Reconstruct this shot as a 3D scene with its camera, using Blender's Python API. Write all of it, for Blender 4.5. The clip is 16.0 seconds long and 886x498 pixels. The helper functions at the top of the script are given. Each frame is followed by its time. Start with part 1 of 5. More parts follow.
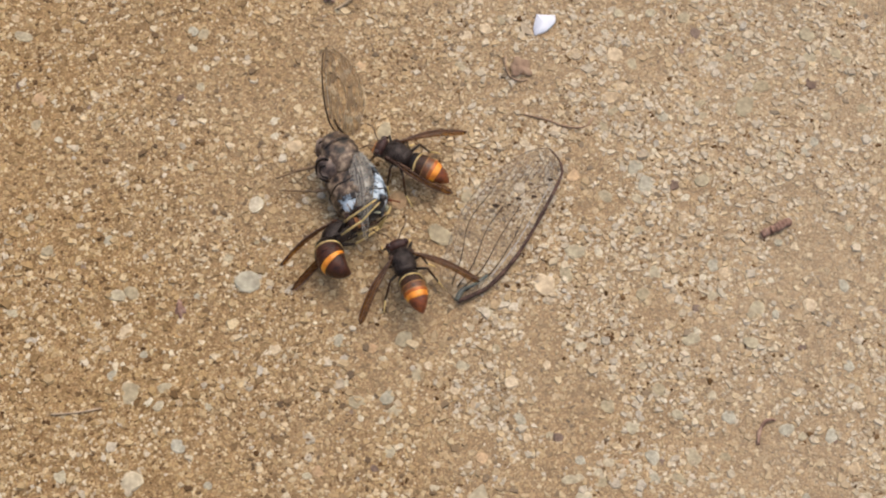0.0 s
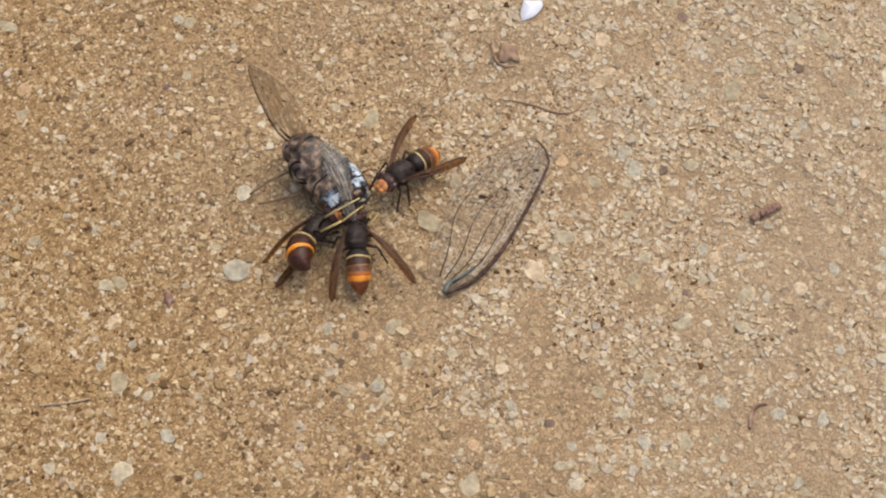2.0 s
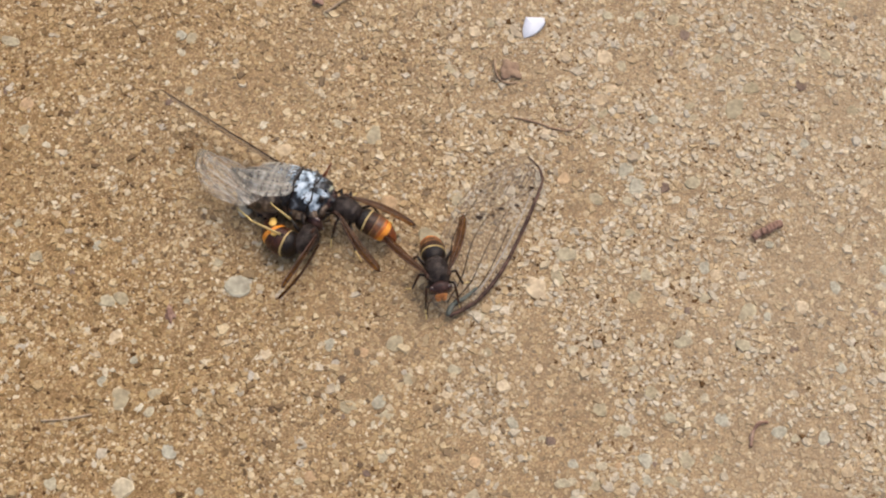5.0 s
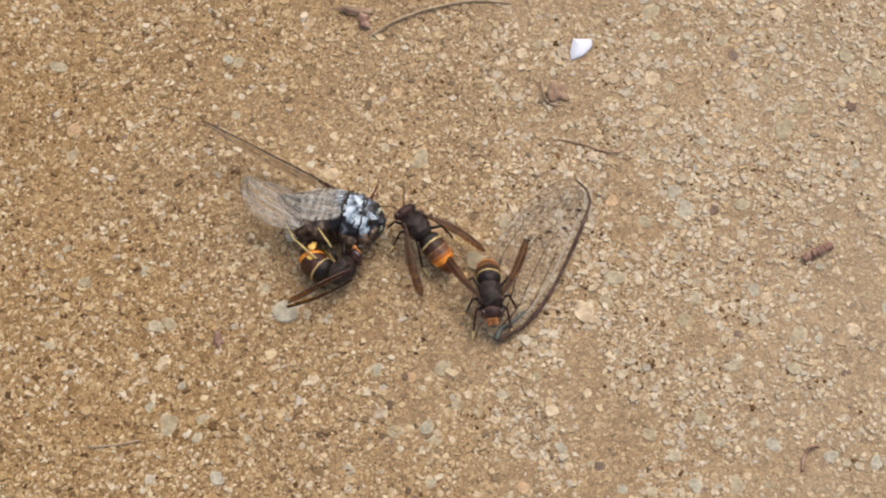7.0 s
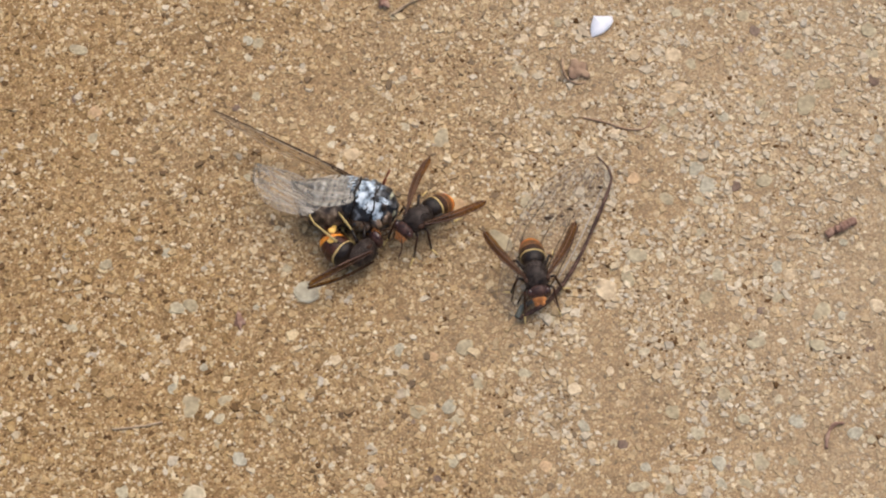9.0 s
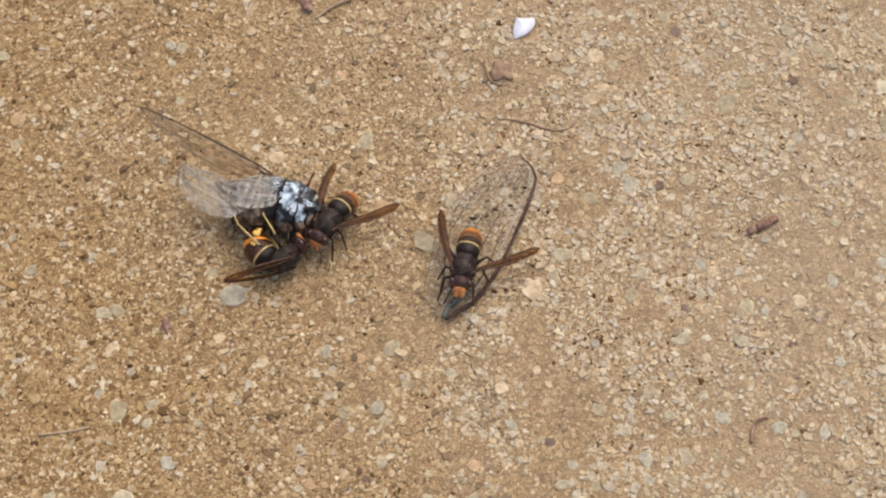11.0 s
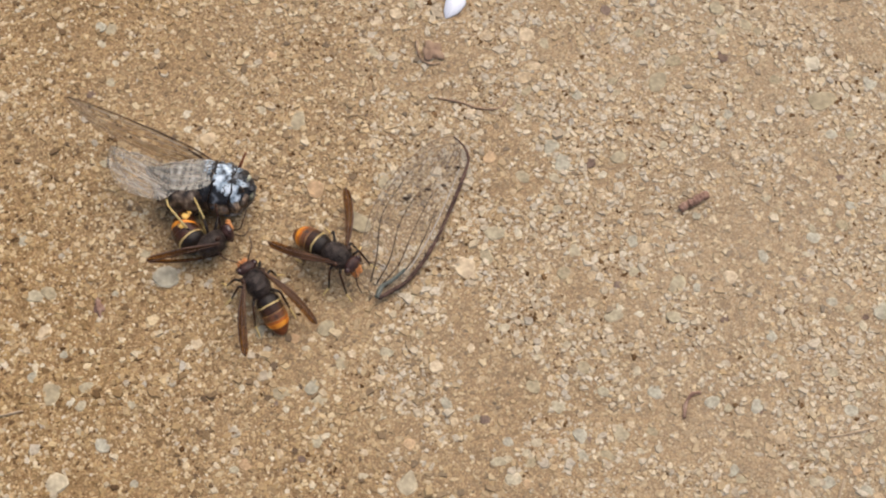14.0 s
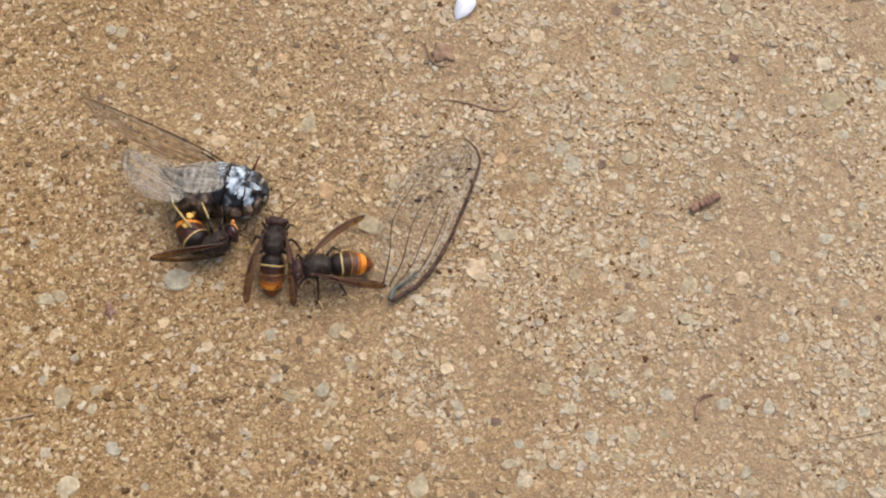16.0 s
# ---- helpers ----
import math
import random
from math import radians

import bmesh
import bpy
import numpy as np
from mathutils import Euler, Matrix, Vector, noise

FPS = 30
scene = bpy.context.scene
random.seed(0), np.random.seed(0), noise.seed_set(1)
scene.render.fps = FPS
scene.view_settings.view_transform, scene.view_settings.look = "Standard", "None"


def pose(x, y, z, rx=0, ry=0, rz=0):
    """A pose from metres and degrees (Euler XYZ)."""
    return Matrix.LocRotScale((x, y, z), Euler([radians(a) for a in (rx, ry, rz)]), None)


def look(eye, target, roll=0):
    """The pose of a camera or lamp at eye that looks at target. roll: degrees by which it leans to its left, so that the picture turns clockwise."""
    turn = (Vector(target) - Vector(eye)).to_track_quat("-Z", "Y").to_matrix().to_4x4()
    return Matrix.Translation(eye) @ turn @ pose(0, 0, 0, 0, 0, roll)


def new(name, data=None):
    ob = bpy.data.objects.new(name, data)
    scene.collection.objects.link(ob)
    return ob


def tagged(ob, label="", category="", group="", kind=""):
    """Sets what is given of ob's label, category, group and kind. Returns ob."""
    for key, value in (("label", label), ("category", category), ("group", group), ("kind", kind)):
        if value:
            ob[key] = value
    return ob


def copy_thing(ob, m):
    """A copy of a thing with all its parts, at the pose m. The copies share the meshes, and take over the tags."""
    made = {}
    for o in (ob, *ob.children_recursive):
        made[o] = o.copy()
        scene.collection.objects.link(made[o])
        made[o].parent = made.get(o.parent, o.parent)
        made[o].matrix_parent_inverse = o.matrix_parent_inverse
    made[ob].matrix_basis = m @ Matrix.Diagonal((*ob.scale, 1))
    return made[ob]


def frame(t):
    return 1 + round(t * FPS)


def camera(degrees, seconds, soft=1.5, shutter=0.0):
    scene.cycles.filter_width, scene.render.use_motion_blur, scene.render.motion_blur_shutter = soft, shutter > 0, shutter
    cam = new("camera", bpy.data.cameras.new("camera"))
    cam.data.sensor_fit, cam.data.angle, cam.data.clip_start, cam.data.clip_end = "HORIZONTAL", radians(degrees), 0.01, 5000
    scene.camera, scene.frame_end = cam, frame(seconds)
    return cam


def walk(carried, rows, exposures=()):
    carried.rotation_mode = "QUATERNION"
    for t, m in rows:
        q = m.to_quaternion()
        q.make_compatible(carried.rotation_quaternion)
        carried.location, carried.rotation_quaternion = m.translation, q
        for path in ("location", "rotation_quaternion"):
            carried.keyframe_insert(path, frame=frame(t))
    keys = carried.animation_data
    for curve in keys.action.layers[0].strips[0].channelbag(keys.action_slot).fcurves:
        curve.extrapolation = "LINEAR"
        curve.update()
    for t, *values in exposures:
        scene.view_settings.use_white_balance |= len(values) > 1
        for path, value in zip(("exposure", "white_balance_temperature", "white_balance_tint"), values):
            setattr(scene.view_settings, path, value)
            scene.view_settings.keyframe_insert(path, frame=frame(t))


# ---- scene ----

# ---- camera and its path ----
cam = camera(25, 16.0, soft=2.1)
PATH = [
    (0, pose(-0.00108, -0.17578, 0.37317, 25.525, -0.019, 0.536)),
    (0.5, pose(-0.00010, -0.17440, 0.37327, 25.564, 0.212, 0.427)),
    (1, pose(-0.00039, -0.17450, 0.37251, 25.430, 0.045, 0.143)),
    (1.5, pose(0.00000, -0.17515, 0.37204, 25.210, 0.000, 0.000)),
    (2, pose(-0.00200, -0.17664, 0.37106, 25.385, -0.200, -0.111)),
    (2.5, pose(-0.00258, -0.17500, 0.37257, 25.209, -0.151, -0.048)),
    (3, pose(-0.00272, -0.17665, 0.37095, 25.429, -0.166, -0.002)),
    (3.2, pose(-0.00192, -0.17677, 0.37117, 25.301, -0.025, 0.055)),
    (5.3, pose(-0.00392, -0.17410, 0.37223, 25.786, -0.522, 0.048)),
    (5.5, pose(-0.00376, -0.17337, 0.37237, 25.930, -0.383, 0.114)),
    (6, pose(-0.00413, -0.17314, 0.37241, 26.180, -0.138, 0.269)),
    (6.5, pose(-0.00268, -0.17287, 0.37225, 26.105, 0.555, 0.426)),
    (7, pose(-0.00243, -0.17202, 0.37175, 25.929, 1.045, 0.429)),
    (7.5, pose(-0.00141, -0.17221, 0.37027, 25.731, 1.571, 0.505)),
    (8, pose(-0.00046, -0.17249, 0.37030, 25.404, 2.187, 0.560)),
    (8.2, pose(0.00027, -0.17194, 0.37073, 25.220, 2.491, 0.666)),
    (10.3, pose(-0.00065, -0.17484, 0.37032, 25.832, 1.127, -0.606)),
    (10.5, pose(0.00022, -0.17537, 0.37093, 25.812, 1.042, -0.736)),
    (11, pose(0.00014, -0.17505, 0.37083, 25.770, 0.526, -1.151)),
    (11.5, pose(-0.00064, -0.17553, 0.37087, 25.704, 0.075, -1.556)),
    (12, pose(-0.00164, -0.17663, 0.37052, 25.530, -0.309, -1.845)),
    (12.5, pose(-0.00028, -0.17661, 0.37028, 25.416, -0.556, -2.079)),
    (13, pose(0.00171, -0.17659, 0.37042, 25.284, -0.582, -2.179)),
    (13.5, pose(0.00084, -0.17667, 0.37067, 25.256, -0.904, -2.403)),
    (14, pose(-0.00040, -0.17648, 0.37084, 25.361, -1.016, -2.523)),
    (14.5, pose(0.00040, -0.17690, 0.37044, 25.472, -0.901, -2.564)),
    (15, pose(0.00092, -0.17720, 0.37021, 25.422, -0.843, -2.572)),
    (15.5, pose(0.00048, -0.17661, 0.37016, 25.336, -0.846, -2.591)),
    (16, pose(0.00068, -0.17601, 0.37039, 25.378, -0.542, -2.463)),
]
walk(cam, PATH)

# ---- light: bright overcast sky ----
SUN_ELEV, SUN_AZ = radians(68), radians(35)
world = bpy.data.worlds.new("sky")
scene.world = world
world.use_nodes = True
wn = world.node_tree
sky = wn.nodes.new("ShaderNodeTexSky")
sky.sky_type, sky.sun_disc = "NISHITA", False
sky.sun_elevation, sky.sun_rotation = SUN_ELEV, SUN_AZ
sky.air_density, sky.dust_density, sky.ozone_density = 1.0, 6.0, 0.6
wn.nodes["Background"].inputs["Strength"].default_value = 0.15
wn.links.new(sky.outputs["Color"], wn.nodes["Background"].inputs["Color"])
sun_data = bpy.data.lights.new("sun", "SUN")
sun_data.energy, sun_data.angle, sun_data.color = 0.57, radians(80), (1.0, 0.95, 0.83)
sun = new("sun", sun_data)
sun_way = Vector((math.sin(SUN_AZ) * math.cos(SUN_ELEV), math.cos(SUN_AZ) * math.cos(SUN_ELEV), math.sin(SUN_ELEV)))
sun.matrix_world = look(sun_way * 3, (0, 0, 0))
scene.view_settings.exposure = 0.305

MM = 0.001


# ---- materials ----
def film_mix(n, l, tc, colour, dust, b):
    """Paler, drier dust over one side of the patch of sand."""
    sep, big, add, rng_node = n.new("ShaderNodeSeparateXYZ"), n.new("ShaderNodeTexNoise"), n.new("ShaderNodeMath"), n.new("ShaderNodeMapRange")
    big.inputs["Scale"].default_value, big.inputs["Detail"].default_value = 22.0, 4.0
    l.new(tc.outputs["Object"], sep.inputs["Vector"])
    l.new(tc.outputs["Object"], big.inputs["Vector"])
    add.operation = "MULTIPLY_ADD"
    add.inputs[1].default_value = 0.16
    l.new(big.outputs["Fac"], add.inputs[0])
    # further off the dust lies in loose drifts
    slope, reach, far, drift, level, blend = (n.new("ShaderNodeMath"), n.new("ShaderNodeVectorMath"), n.new("ShaderNodeMapRange"), n.new("ShaderNodeTexNoise"), n.new("ShaderNodeMath"), n.new("ShaderNodeMix"))
    slope.operation, reach.operation, level.operation = "MULTIPLY_ADD", "LENGTH", "MULTIPLY_ADD"
    slope.inputs[1].default_value = 0.3
    l.new(sep.outputs["Y"], slope.inputs[0])
    l.new(sep.outputs["X"], slope.inputs[2])
    l.new(tc.outputs["Object"], reach.inputs[0])
    far.inputs["From Min"].default_value, far.inputs["From Max"].default_value = 0.15, 0.6
    l.new(reach.outputs["Value"], far.inputs["Value"])
    drift.inputs["Scale"].default_value, drift.inputs["Detail"].default_value = 2.6, 5.0
    l.new(tc.outputs["Object"], drift.inputs["Vector"])
    level.inputs[1].default_value, level.inputs[2].default_value = 0.5, -0.25
    l.new(drift.outputs["Fac"], level.inputs[0])
    l.new(far.outputs["Result"], blend.inputs["Factor"])
    l.new(slope.outputs["Value"], blend.inputs["A"])
    l.new(level.outputs["Value"], blend.inputs["B"])
    l.new(blend.outputs["Result"], add.inputs[2])
    rng_node.inputs["From Min"].default_value, rng_node.inputs["From Max"].default_value = 0.0, 0.16
    rng_node.inputs["To Max"].default_value = dust[3]
    l.new(add.outputs["Value"], rng_node.inputs["Value"])
    film = n.new("ShaderNodeMix")
    film.data_type = "RGBA"
    film.inputs["B"].default_value = (*dust[:3], 1)
    l.new(rng_node.outputs["Result"], film.inputs["Factor"])
    l.new(colour, film.inputs["A"])
    l.new(film.outputs["Result"], b.inputs["Base Color"])


def material(name, stops, rough=0.6, scale=900.0, detail=4.0, bump=0.0, bump_scale=3000.0, metal=0.0, source="noise", spread=(0.3, 0.7), sheen=0.0, spec=0.5, coat=0.0, dust=None, grains=0.0):
    """A surface whose colour runs through stops by a noise (source noise), by the object (object) or by the loose piece (island), with a fine noise over it."""
    m = bpy.data.materials.new(name)
    m.use_nodes = True
    n, l = m.node_tree.nodes, m.node_tree.links
    b = n["Principled BSDF"]
    b.inputs["Roughness"].default_value, b.inputs["Metallic"].default_value = rough, metal
    b.inputs["Sheen Weight"].default_value = sheen
    b.inputs["Specular IOR Level"].default_value = spec
    b.inputs["Coat Weight"].default_value = coat
    tc = n.new("ShaderNodeTexCoord")
    ramp = n.new("ShaderNodeValToRGB")
    els = ramp.color_ramp.elements
    while len(els) < len(stops):
        els.new(0.5)
    for i, c in enumerate(stops):
        pos = i / max(1, len(stops) - 1)
        els[i].position = spread[0] + (spread[1] - spread[0]) * pos
        els[i].color = (*c, 1)
    tex = n.new("ShaderNodeTexNoise")
    tex.inputs["Scale"].default_value, tex.inputs["Detail"].default_value = scale, detail
    l.new(tc.outputs["Object"], tex.inputs["Vector"])
    if source == "island":
        l.new(n.new("ShaderNodeNewGeometry").outputs["Random Per Island"], ramp.inputs["Fac"])
    elif source == "object":
        l.new(n.new("ShaderNodeObjectInfo").outputs["Random"], ramp.inputs["Fac"])
    else:
        l.new(tex.outputs["Fac"], ramp.inputs["Fac"])
    colour = ramp.outputs["Color"]
    if source != "noise":
        mix = n.new("ShaderNodeMix")
        mix.data_type, mix.blend_type = "RGBA", "OVERLAY"
        mix.inputs["Factor"].default_value = 0.85 if source == "object" else 0.6
        l.new(colour, mix.inputs["A"])
        l.new(tex.outputs["Fac"], mix.inputs["B"])
        colour = mix.outputs["Result"]
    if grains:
        # packed sand grains, each of its own tone, joints painted dark as shaded crevices
        cells, gaps, pick, tone, gap_shade, low = (n.new("ShaderNodeTexVoronoi"), n.new("ShaderNodeTexVoronoi"), n.new("ShaderNodeValToRGB"), n.new("ShaderNodeMix"), n.new("ShaderNodeMix"), n.new("ShaderNodeMapRange"))
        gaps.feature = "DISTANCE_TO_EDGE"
        warp, shift = n.new("ShaderNodeTexNoise"), n.new("ShaderNodeVectorMath")
        warp.inputs["Scale"].default_value = grains * 1.3
        shift.operation = "MULTIPLY_ADD"
        shift.inputs[1].default_value = (0.7 / grains,) * 3
        l.new(tc.outputs["Object"], warp.inputs["Vector"])
        l.new(warp.outputs["Color"], shift.inputs[0])
        l.new(tc.outputs["Object"], shift.inputs[2])
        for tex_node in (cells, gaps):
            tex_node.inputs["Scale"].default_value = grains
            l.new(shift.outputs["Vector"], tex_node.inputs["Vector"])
        shades = pick.color_ramp.elements
        for place, c in ((0.0, (0.24, 0.14, 0.06)), (0.35, (0.38, 0.245, 0.115)), (0.6, (0.47, 0.32, 0.16)), (0.82, (0.50, 0.35, 0.185)), (1.0, (0.58, 0.44, 0.26))):
            e = shades[0] if place == 0.0 else shades[-1] if place == 1.0 else shades.new(place)
            e.color = (*c, 1)
        l.new(cells.outputs["Color"], pick.inputs["Fac"])
        tone.data_type = gap_shade.data_type = "RGBA"
        tone.inputs["Factor"].default_value = 0.45
        l.new(colour, tone.inputs["A"])
        l.new(pick.outputs["Color"], tone.inputs["B"])
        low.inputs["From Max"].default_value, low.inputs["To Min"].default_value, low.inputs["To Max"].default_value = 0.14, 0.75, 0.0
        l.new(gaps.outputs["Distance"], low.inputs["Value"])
        gap_shade.inputs["B"].default_value = (0.11, 0.06, 0.024, 1)
        l.new(low.outputs["Result"], gap_shade.inputs["Factor"])
        l.new(tone.outputs["Result"], gap_shade.inputs["A"])
        colour = gap_shade.outputs["Result"]
    if dust:
        film_mix(n, l, tc, colour, dust, b)
    else:
        l.new(colour, b.inputs["Base Color"])
    if bump:
        t2, bp = n.new("ShaderNodeTexNoise"), n.new("ShaderNodeBump")
        t2.inputs["Scale"].default_value, t2.inputs["Detail"].default_value = bump_scale, 3
        bp.inputs["Strength"].default_value, bp.inputs["Distance"].default_value = bump, 0.0002
        l.new(tc.outputs["Object"], t2.inputs["Vector"])
        l.new(t2.outputs["Fac"], bp.inputs["Height"])
        l.new(bp.outputs["Normal"], b.inputs["Normal"])
    return m


def membrane(name, stops, clear, rough=0.25, scale=500.0, tint=(1, 1, 1), streak=0.0, spec=0.6, run=(900, 110, 300)):
    """A thin insect wing: part clear, part tinted film with a gloss."""
    m = material(name, stops, rough, scale, bump=0.25, bump_scale=700, spec=spec)
    n, l = m.node_tree.nodes, m.node_tree.links
    mix, tr = n.new("ShaderNodeMixShader"), n.new("ShaderNodeBsdfTransparent")
    mix.inputs["Fac"].default_value = 1 - clear
    tr.inputs["Color"].default_value = (*tint, 1)
    if streak:
        tc, mp, tx, mr = n.new("ShaderNodeTexCoord"), n.new("ShaderNodeMapping"), n.new("ShaderNodeTexNoise"), n.new("ShaderNodeMapRange")
        mp.inputs["Scale"].default_value = run
        tx.inputs["Scale"].default_value, tx.inputs["Detail"].default_value = 1.0, 4.0
        mr.inputs["From Min"].default_value, mr.inputs["From Max"].default_value = 0.35, 0.68
        mr.inputs["To Min"].default_value, mr.inputs["To Max"].default_value = max(0.02, 1 - clear - streak), 1 - clear + streak
        l.new(tc.outputs["Object"], mp.inputs["Vector"])
        l.new(mp.outputs["Vector"], tx.inputs["Vector"])
        l.new(tx.outputs["Fac"], mr.inputs["Value"])
        l.new(mr.outputs["Result"], mix.inputs["Fac"])
    l.new(tr.outputs["BSDF"], mix.inputs[1])
    l.new(n["Principled BSDF"].outputs["BSDF"], mix.inputs[2])
    l.new(mix.outputs["Shader"], n["Material Output"].inputs["Surface"])
    return m


GRIT = [(0.0819, 0.043, 0.0161), (0.164, 0.0968, 0.0387), (0.297, 0.193, 0.0858), (0.379, 0.259, 0.117), (0.337, 0.215, 0.0912), (0.43, 0.301, 0.15), (0.205, 0.124, 0.0494), (0.491, 0.366, 0.198), (0.225, 0.14, 0.0591), (0.44, 0.317, 0.166), (0.553, 0.44, 0.268)]
CREAM = [(0.4, 0.277, 0.141), (0.49, 0.366, 0.211), (0.44, 0.356, 0.235), (0.56, 0.431, 0.259), (0.44, 0.307, 0.155), (0.49, 0.411, 0.282), (0.58, 0.472, 0.31), (0.62, 0.53, 0.375)]
DUST = (0.515, 0.455, 0.348)
# grains also paints the shade of the crevices into the colour
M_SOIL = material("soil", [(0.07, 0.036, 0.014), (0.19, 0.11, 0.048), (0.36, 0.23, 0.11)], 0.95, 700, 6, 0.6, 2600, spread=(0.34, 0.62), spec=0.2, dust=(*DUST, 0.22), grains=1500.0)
M_GRIT = material("grit", GRIT, 0.85, 1800, 3, 0.3, 4000, source="island", spread=(0, 1), spec=0.25, dust=(*DUST, 0.34))
M_CREAM_GRIT = material("cream_grit", CREAM, 0.85, 1800, 3, 0.3, 4000, source="island", spread=(0, 1), spec=0.25, dust=(*DUST, 0.08))
M_GRAVEL = material("pale_gravel", [(0.36, 0.29, 0.20), (0.50, 0.42, 0.30), (0.42, 0.36, 0.27), (0.54, 0.455, 0.325), (0.40, 0.295, 0.17), (0.46, 0.395, 0.295), (0.55, 0.475, 0.355)], 0.85, 1300, 4, 0.4, 3500, source="island", spread=(0, 1), spec=0.2)
M_PEBBLE = material("worn_pebble", [(0.36, 0.275, 0.175), (0.44, 0.36, 0.25), (0.37, 0.32, 0.24), (0.48, 0.385, 0.255), (0.50, 0.42, 0.305), (0.40, 0.355, 0.285), (0.42, 0.32, 0.20)], 0.9, 1600, 5, 0.5, 3200, source="island", spread=(0, 1), spec=0.15, dust=(*DUST, 0.12))
# dark colour that stands in for the shade in pits of the sand
M_CREVICE = material("crevice_shade", [(0.07, 0.036, 0.014), (0.12, 0.066, 0.028), (0.18, 0.105, 0.048)], 0.95, 1800, 3, 0.3, 4000, source="island", spread=(0, 1), spec=0.1)
M_STONE = {
    "grey": material("grey_stone", [(0.34, 0.28, 0.175), (0.385, 0.325, 0.213), (0.42, 0.365, 0.25)], 0.9, 3.2, 6, 0.8, 7, source="object", spread=(0, 1), spec=0.15),
    "white": material("pale_stone", [(0.42, 0.352, 0.236), (0.48, 0.413, 0.288), (0.55, 0.488, 0.36)], 0.85, 3.2, 6, 0.8, 7, source="object", spread=(0, 1), spec=0.15),
    "cream": material("cream_stone", [(0.43, 0.32, 0.195), (0.50, 0.39, 0.25), (0.56, 0.455, 0.31)], 0.9, 3.2, 6, 0.8, 7, source="object", spread=(0, 1), spec=0.15),
    "ochre": material("ochre_stone", [(0.41, 0.275, 0.155), (0.48, 0.335, 0.195)], 0.9, 3.2, 6, 0.8, 7, source="object", spread=(0, 1), spec=0.15),
    "bluish": material("bluish_stone", [(0.355, 0.32, 0.232), (0.415, 0.38, 0.29)], 0.85, 3.2, 6, 0.8, 7, source="object", spread=(0, 1), spec=0.15),
    "dark": material("dark_stone", [(0.15, 0.10, 0.072), (0.25, 0.185, 0.14)], 0.9, 3.2, 6, 0.8, 7, source="object", spread=(0, 1), spec=0.15),
}
M_CHITIN = material("black_chitin", [(0.005, 0.003, 0.002), (0.020, 0.011, 0.007)], 0.32, 1100, 5, 0.8, 3000, spec=0.3)
M_THORAX = material("velvet_thorax", [(0.008, 0.005, 0.004), (0.070, 0.051, 0.042)], 0.5, 900, 6, 0.8, 2200, spec=0.22)
M_HEAD = material("dark_brown_head", [(0.014, 0.007, 0.007), (0.085, 0.040, 0.030)], 0.4, 1100, 4, 0.5, 4000, spec=0.28)
M_HAIR = material("grey_brown_hair", [(0.018, 0.012, 0.009), (0.11, 0.082, 0.064)], 0.7, 1500, spec=0.2)
M_BROWN = material("dark_brown_chitin", [(0.016, 0.007, 0.004), (0.070, 0.027, 0.011)], 0.36, 1200, 4, 0.3, 5000, spec=0.28)
M_DUSK = material("reddish_brown_chitin", [(0.042, 0.015, 0.006), (0.20, 0.068, 0.018)], 0.34, 1000, 4, 0.2, 5000)
M_RUST = material("rust_chitin", [(0.075, 0.018, 0.006), (0.25, 0.062, 0.012)], 0.4, 900, 4, 0.2, 5000)
M_MAROON = material("maroon_chitin", [(0.018, 0.007, 0.004), (0.085, 0.025, 0.010)], 0.36, 900, 4, 0.3, 5000, spec=0.35)
M_LINE = material("tan_ring", [(0.17, 0.075, 0.022), (0.31, 0.16, 0.055)], 0.45, 1200, 3)
M_EMBER = material("red_orange_chitin", [(0.24, 0.055, 0.008), (0.52, 0.13, 0.012)], 0.38, 500, 4, 0.2, 5000)
M_ORANGE = material("orange_chitin", [(0.45, 0.095, 0.008), (0.78, 0.27, 0.02), (0.88, 0.42, 0.05)], 0.36, 420, 3, 0.15, 5000)
M_YELLOW = material("pale_yellow_chitin", [(0.56, 0.40, 0.13), (0.70, 0.54, 0.22)], 0.45, 1200, 3)
M_RING = material("pale_yellow_ring", [(0.42, 0.29, 0.10), (0.60, 0.46, 0.19)], 0.5, 1200, 3)
M_LOBE = material("yellow_lobe", [(0.74, 0.42, 0.07), (0.82, 0.56, 0.16)], 0.4, 900, 3)
M_FACE = material("orange_face", [(0.36, 0.12, 0.035), (0.68, 0.29, 0.09)], 0.45, 900, 3)
M_EYE = material("compound_eye", [(0.03, 0.012, 0.010), (0.06, 0.022, 0.016)], 0.22, 4000, 2, coat=0.4)
M_HWING = membrane("smoky_wing", [(0.016, 0.008, 0.005), (0.10, 0.044, 0.017)], 0.36, 0.36, 600, (0.56, 0.34, 0.14), 0.32, 0.22)
M_HVEIN = material("wing_vein_brown", [(0.045, 0.017, 0.008), (0.09, 0.035, 0.014)], 0.5, 1500)
M_FILM = membrane("clear_wing", [(0.24, 0.20, 0.15), (0.40, 0.345, 0.27)], 0.88, 0.3, 260)
M_FILM_MILKY = membrane("milky_wing", [(0.28, 0.25, 0.20), (0.50, 0.46, 0.39)], 0.64, 0.35, 330, streak=0.30)
M_VEIN = material("dark_vein", [(0.018, 0.011, 0.007), (0.060, 0.038, 0.024)], 0.85, 1500, spec=0.15)
M_COSTA_RED = material("red_brown_costa", [(0.030, 0.017, 0.013), (0.14, 0.082, 0.062)], 0.8, 700, 5, 0.6, 2500, spec=0.2)
M_VEIN_FAINT = material("brown_vein", [(0.10, 0.065, 0.040), (0.18, 0.12, 0.075)], 0.6, 1500)
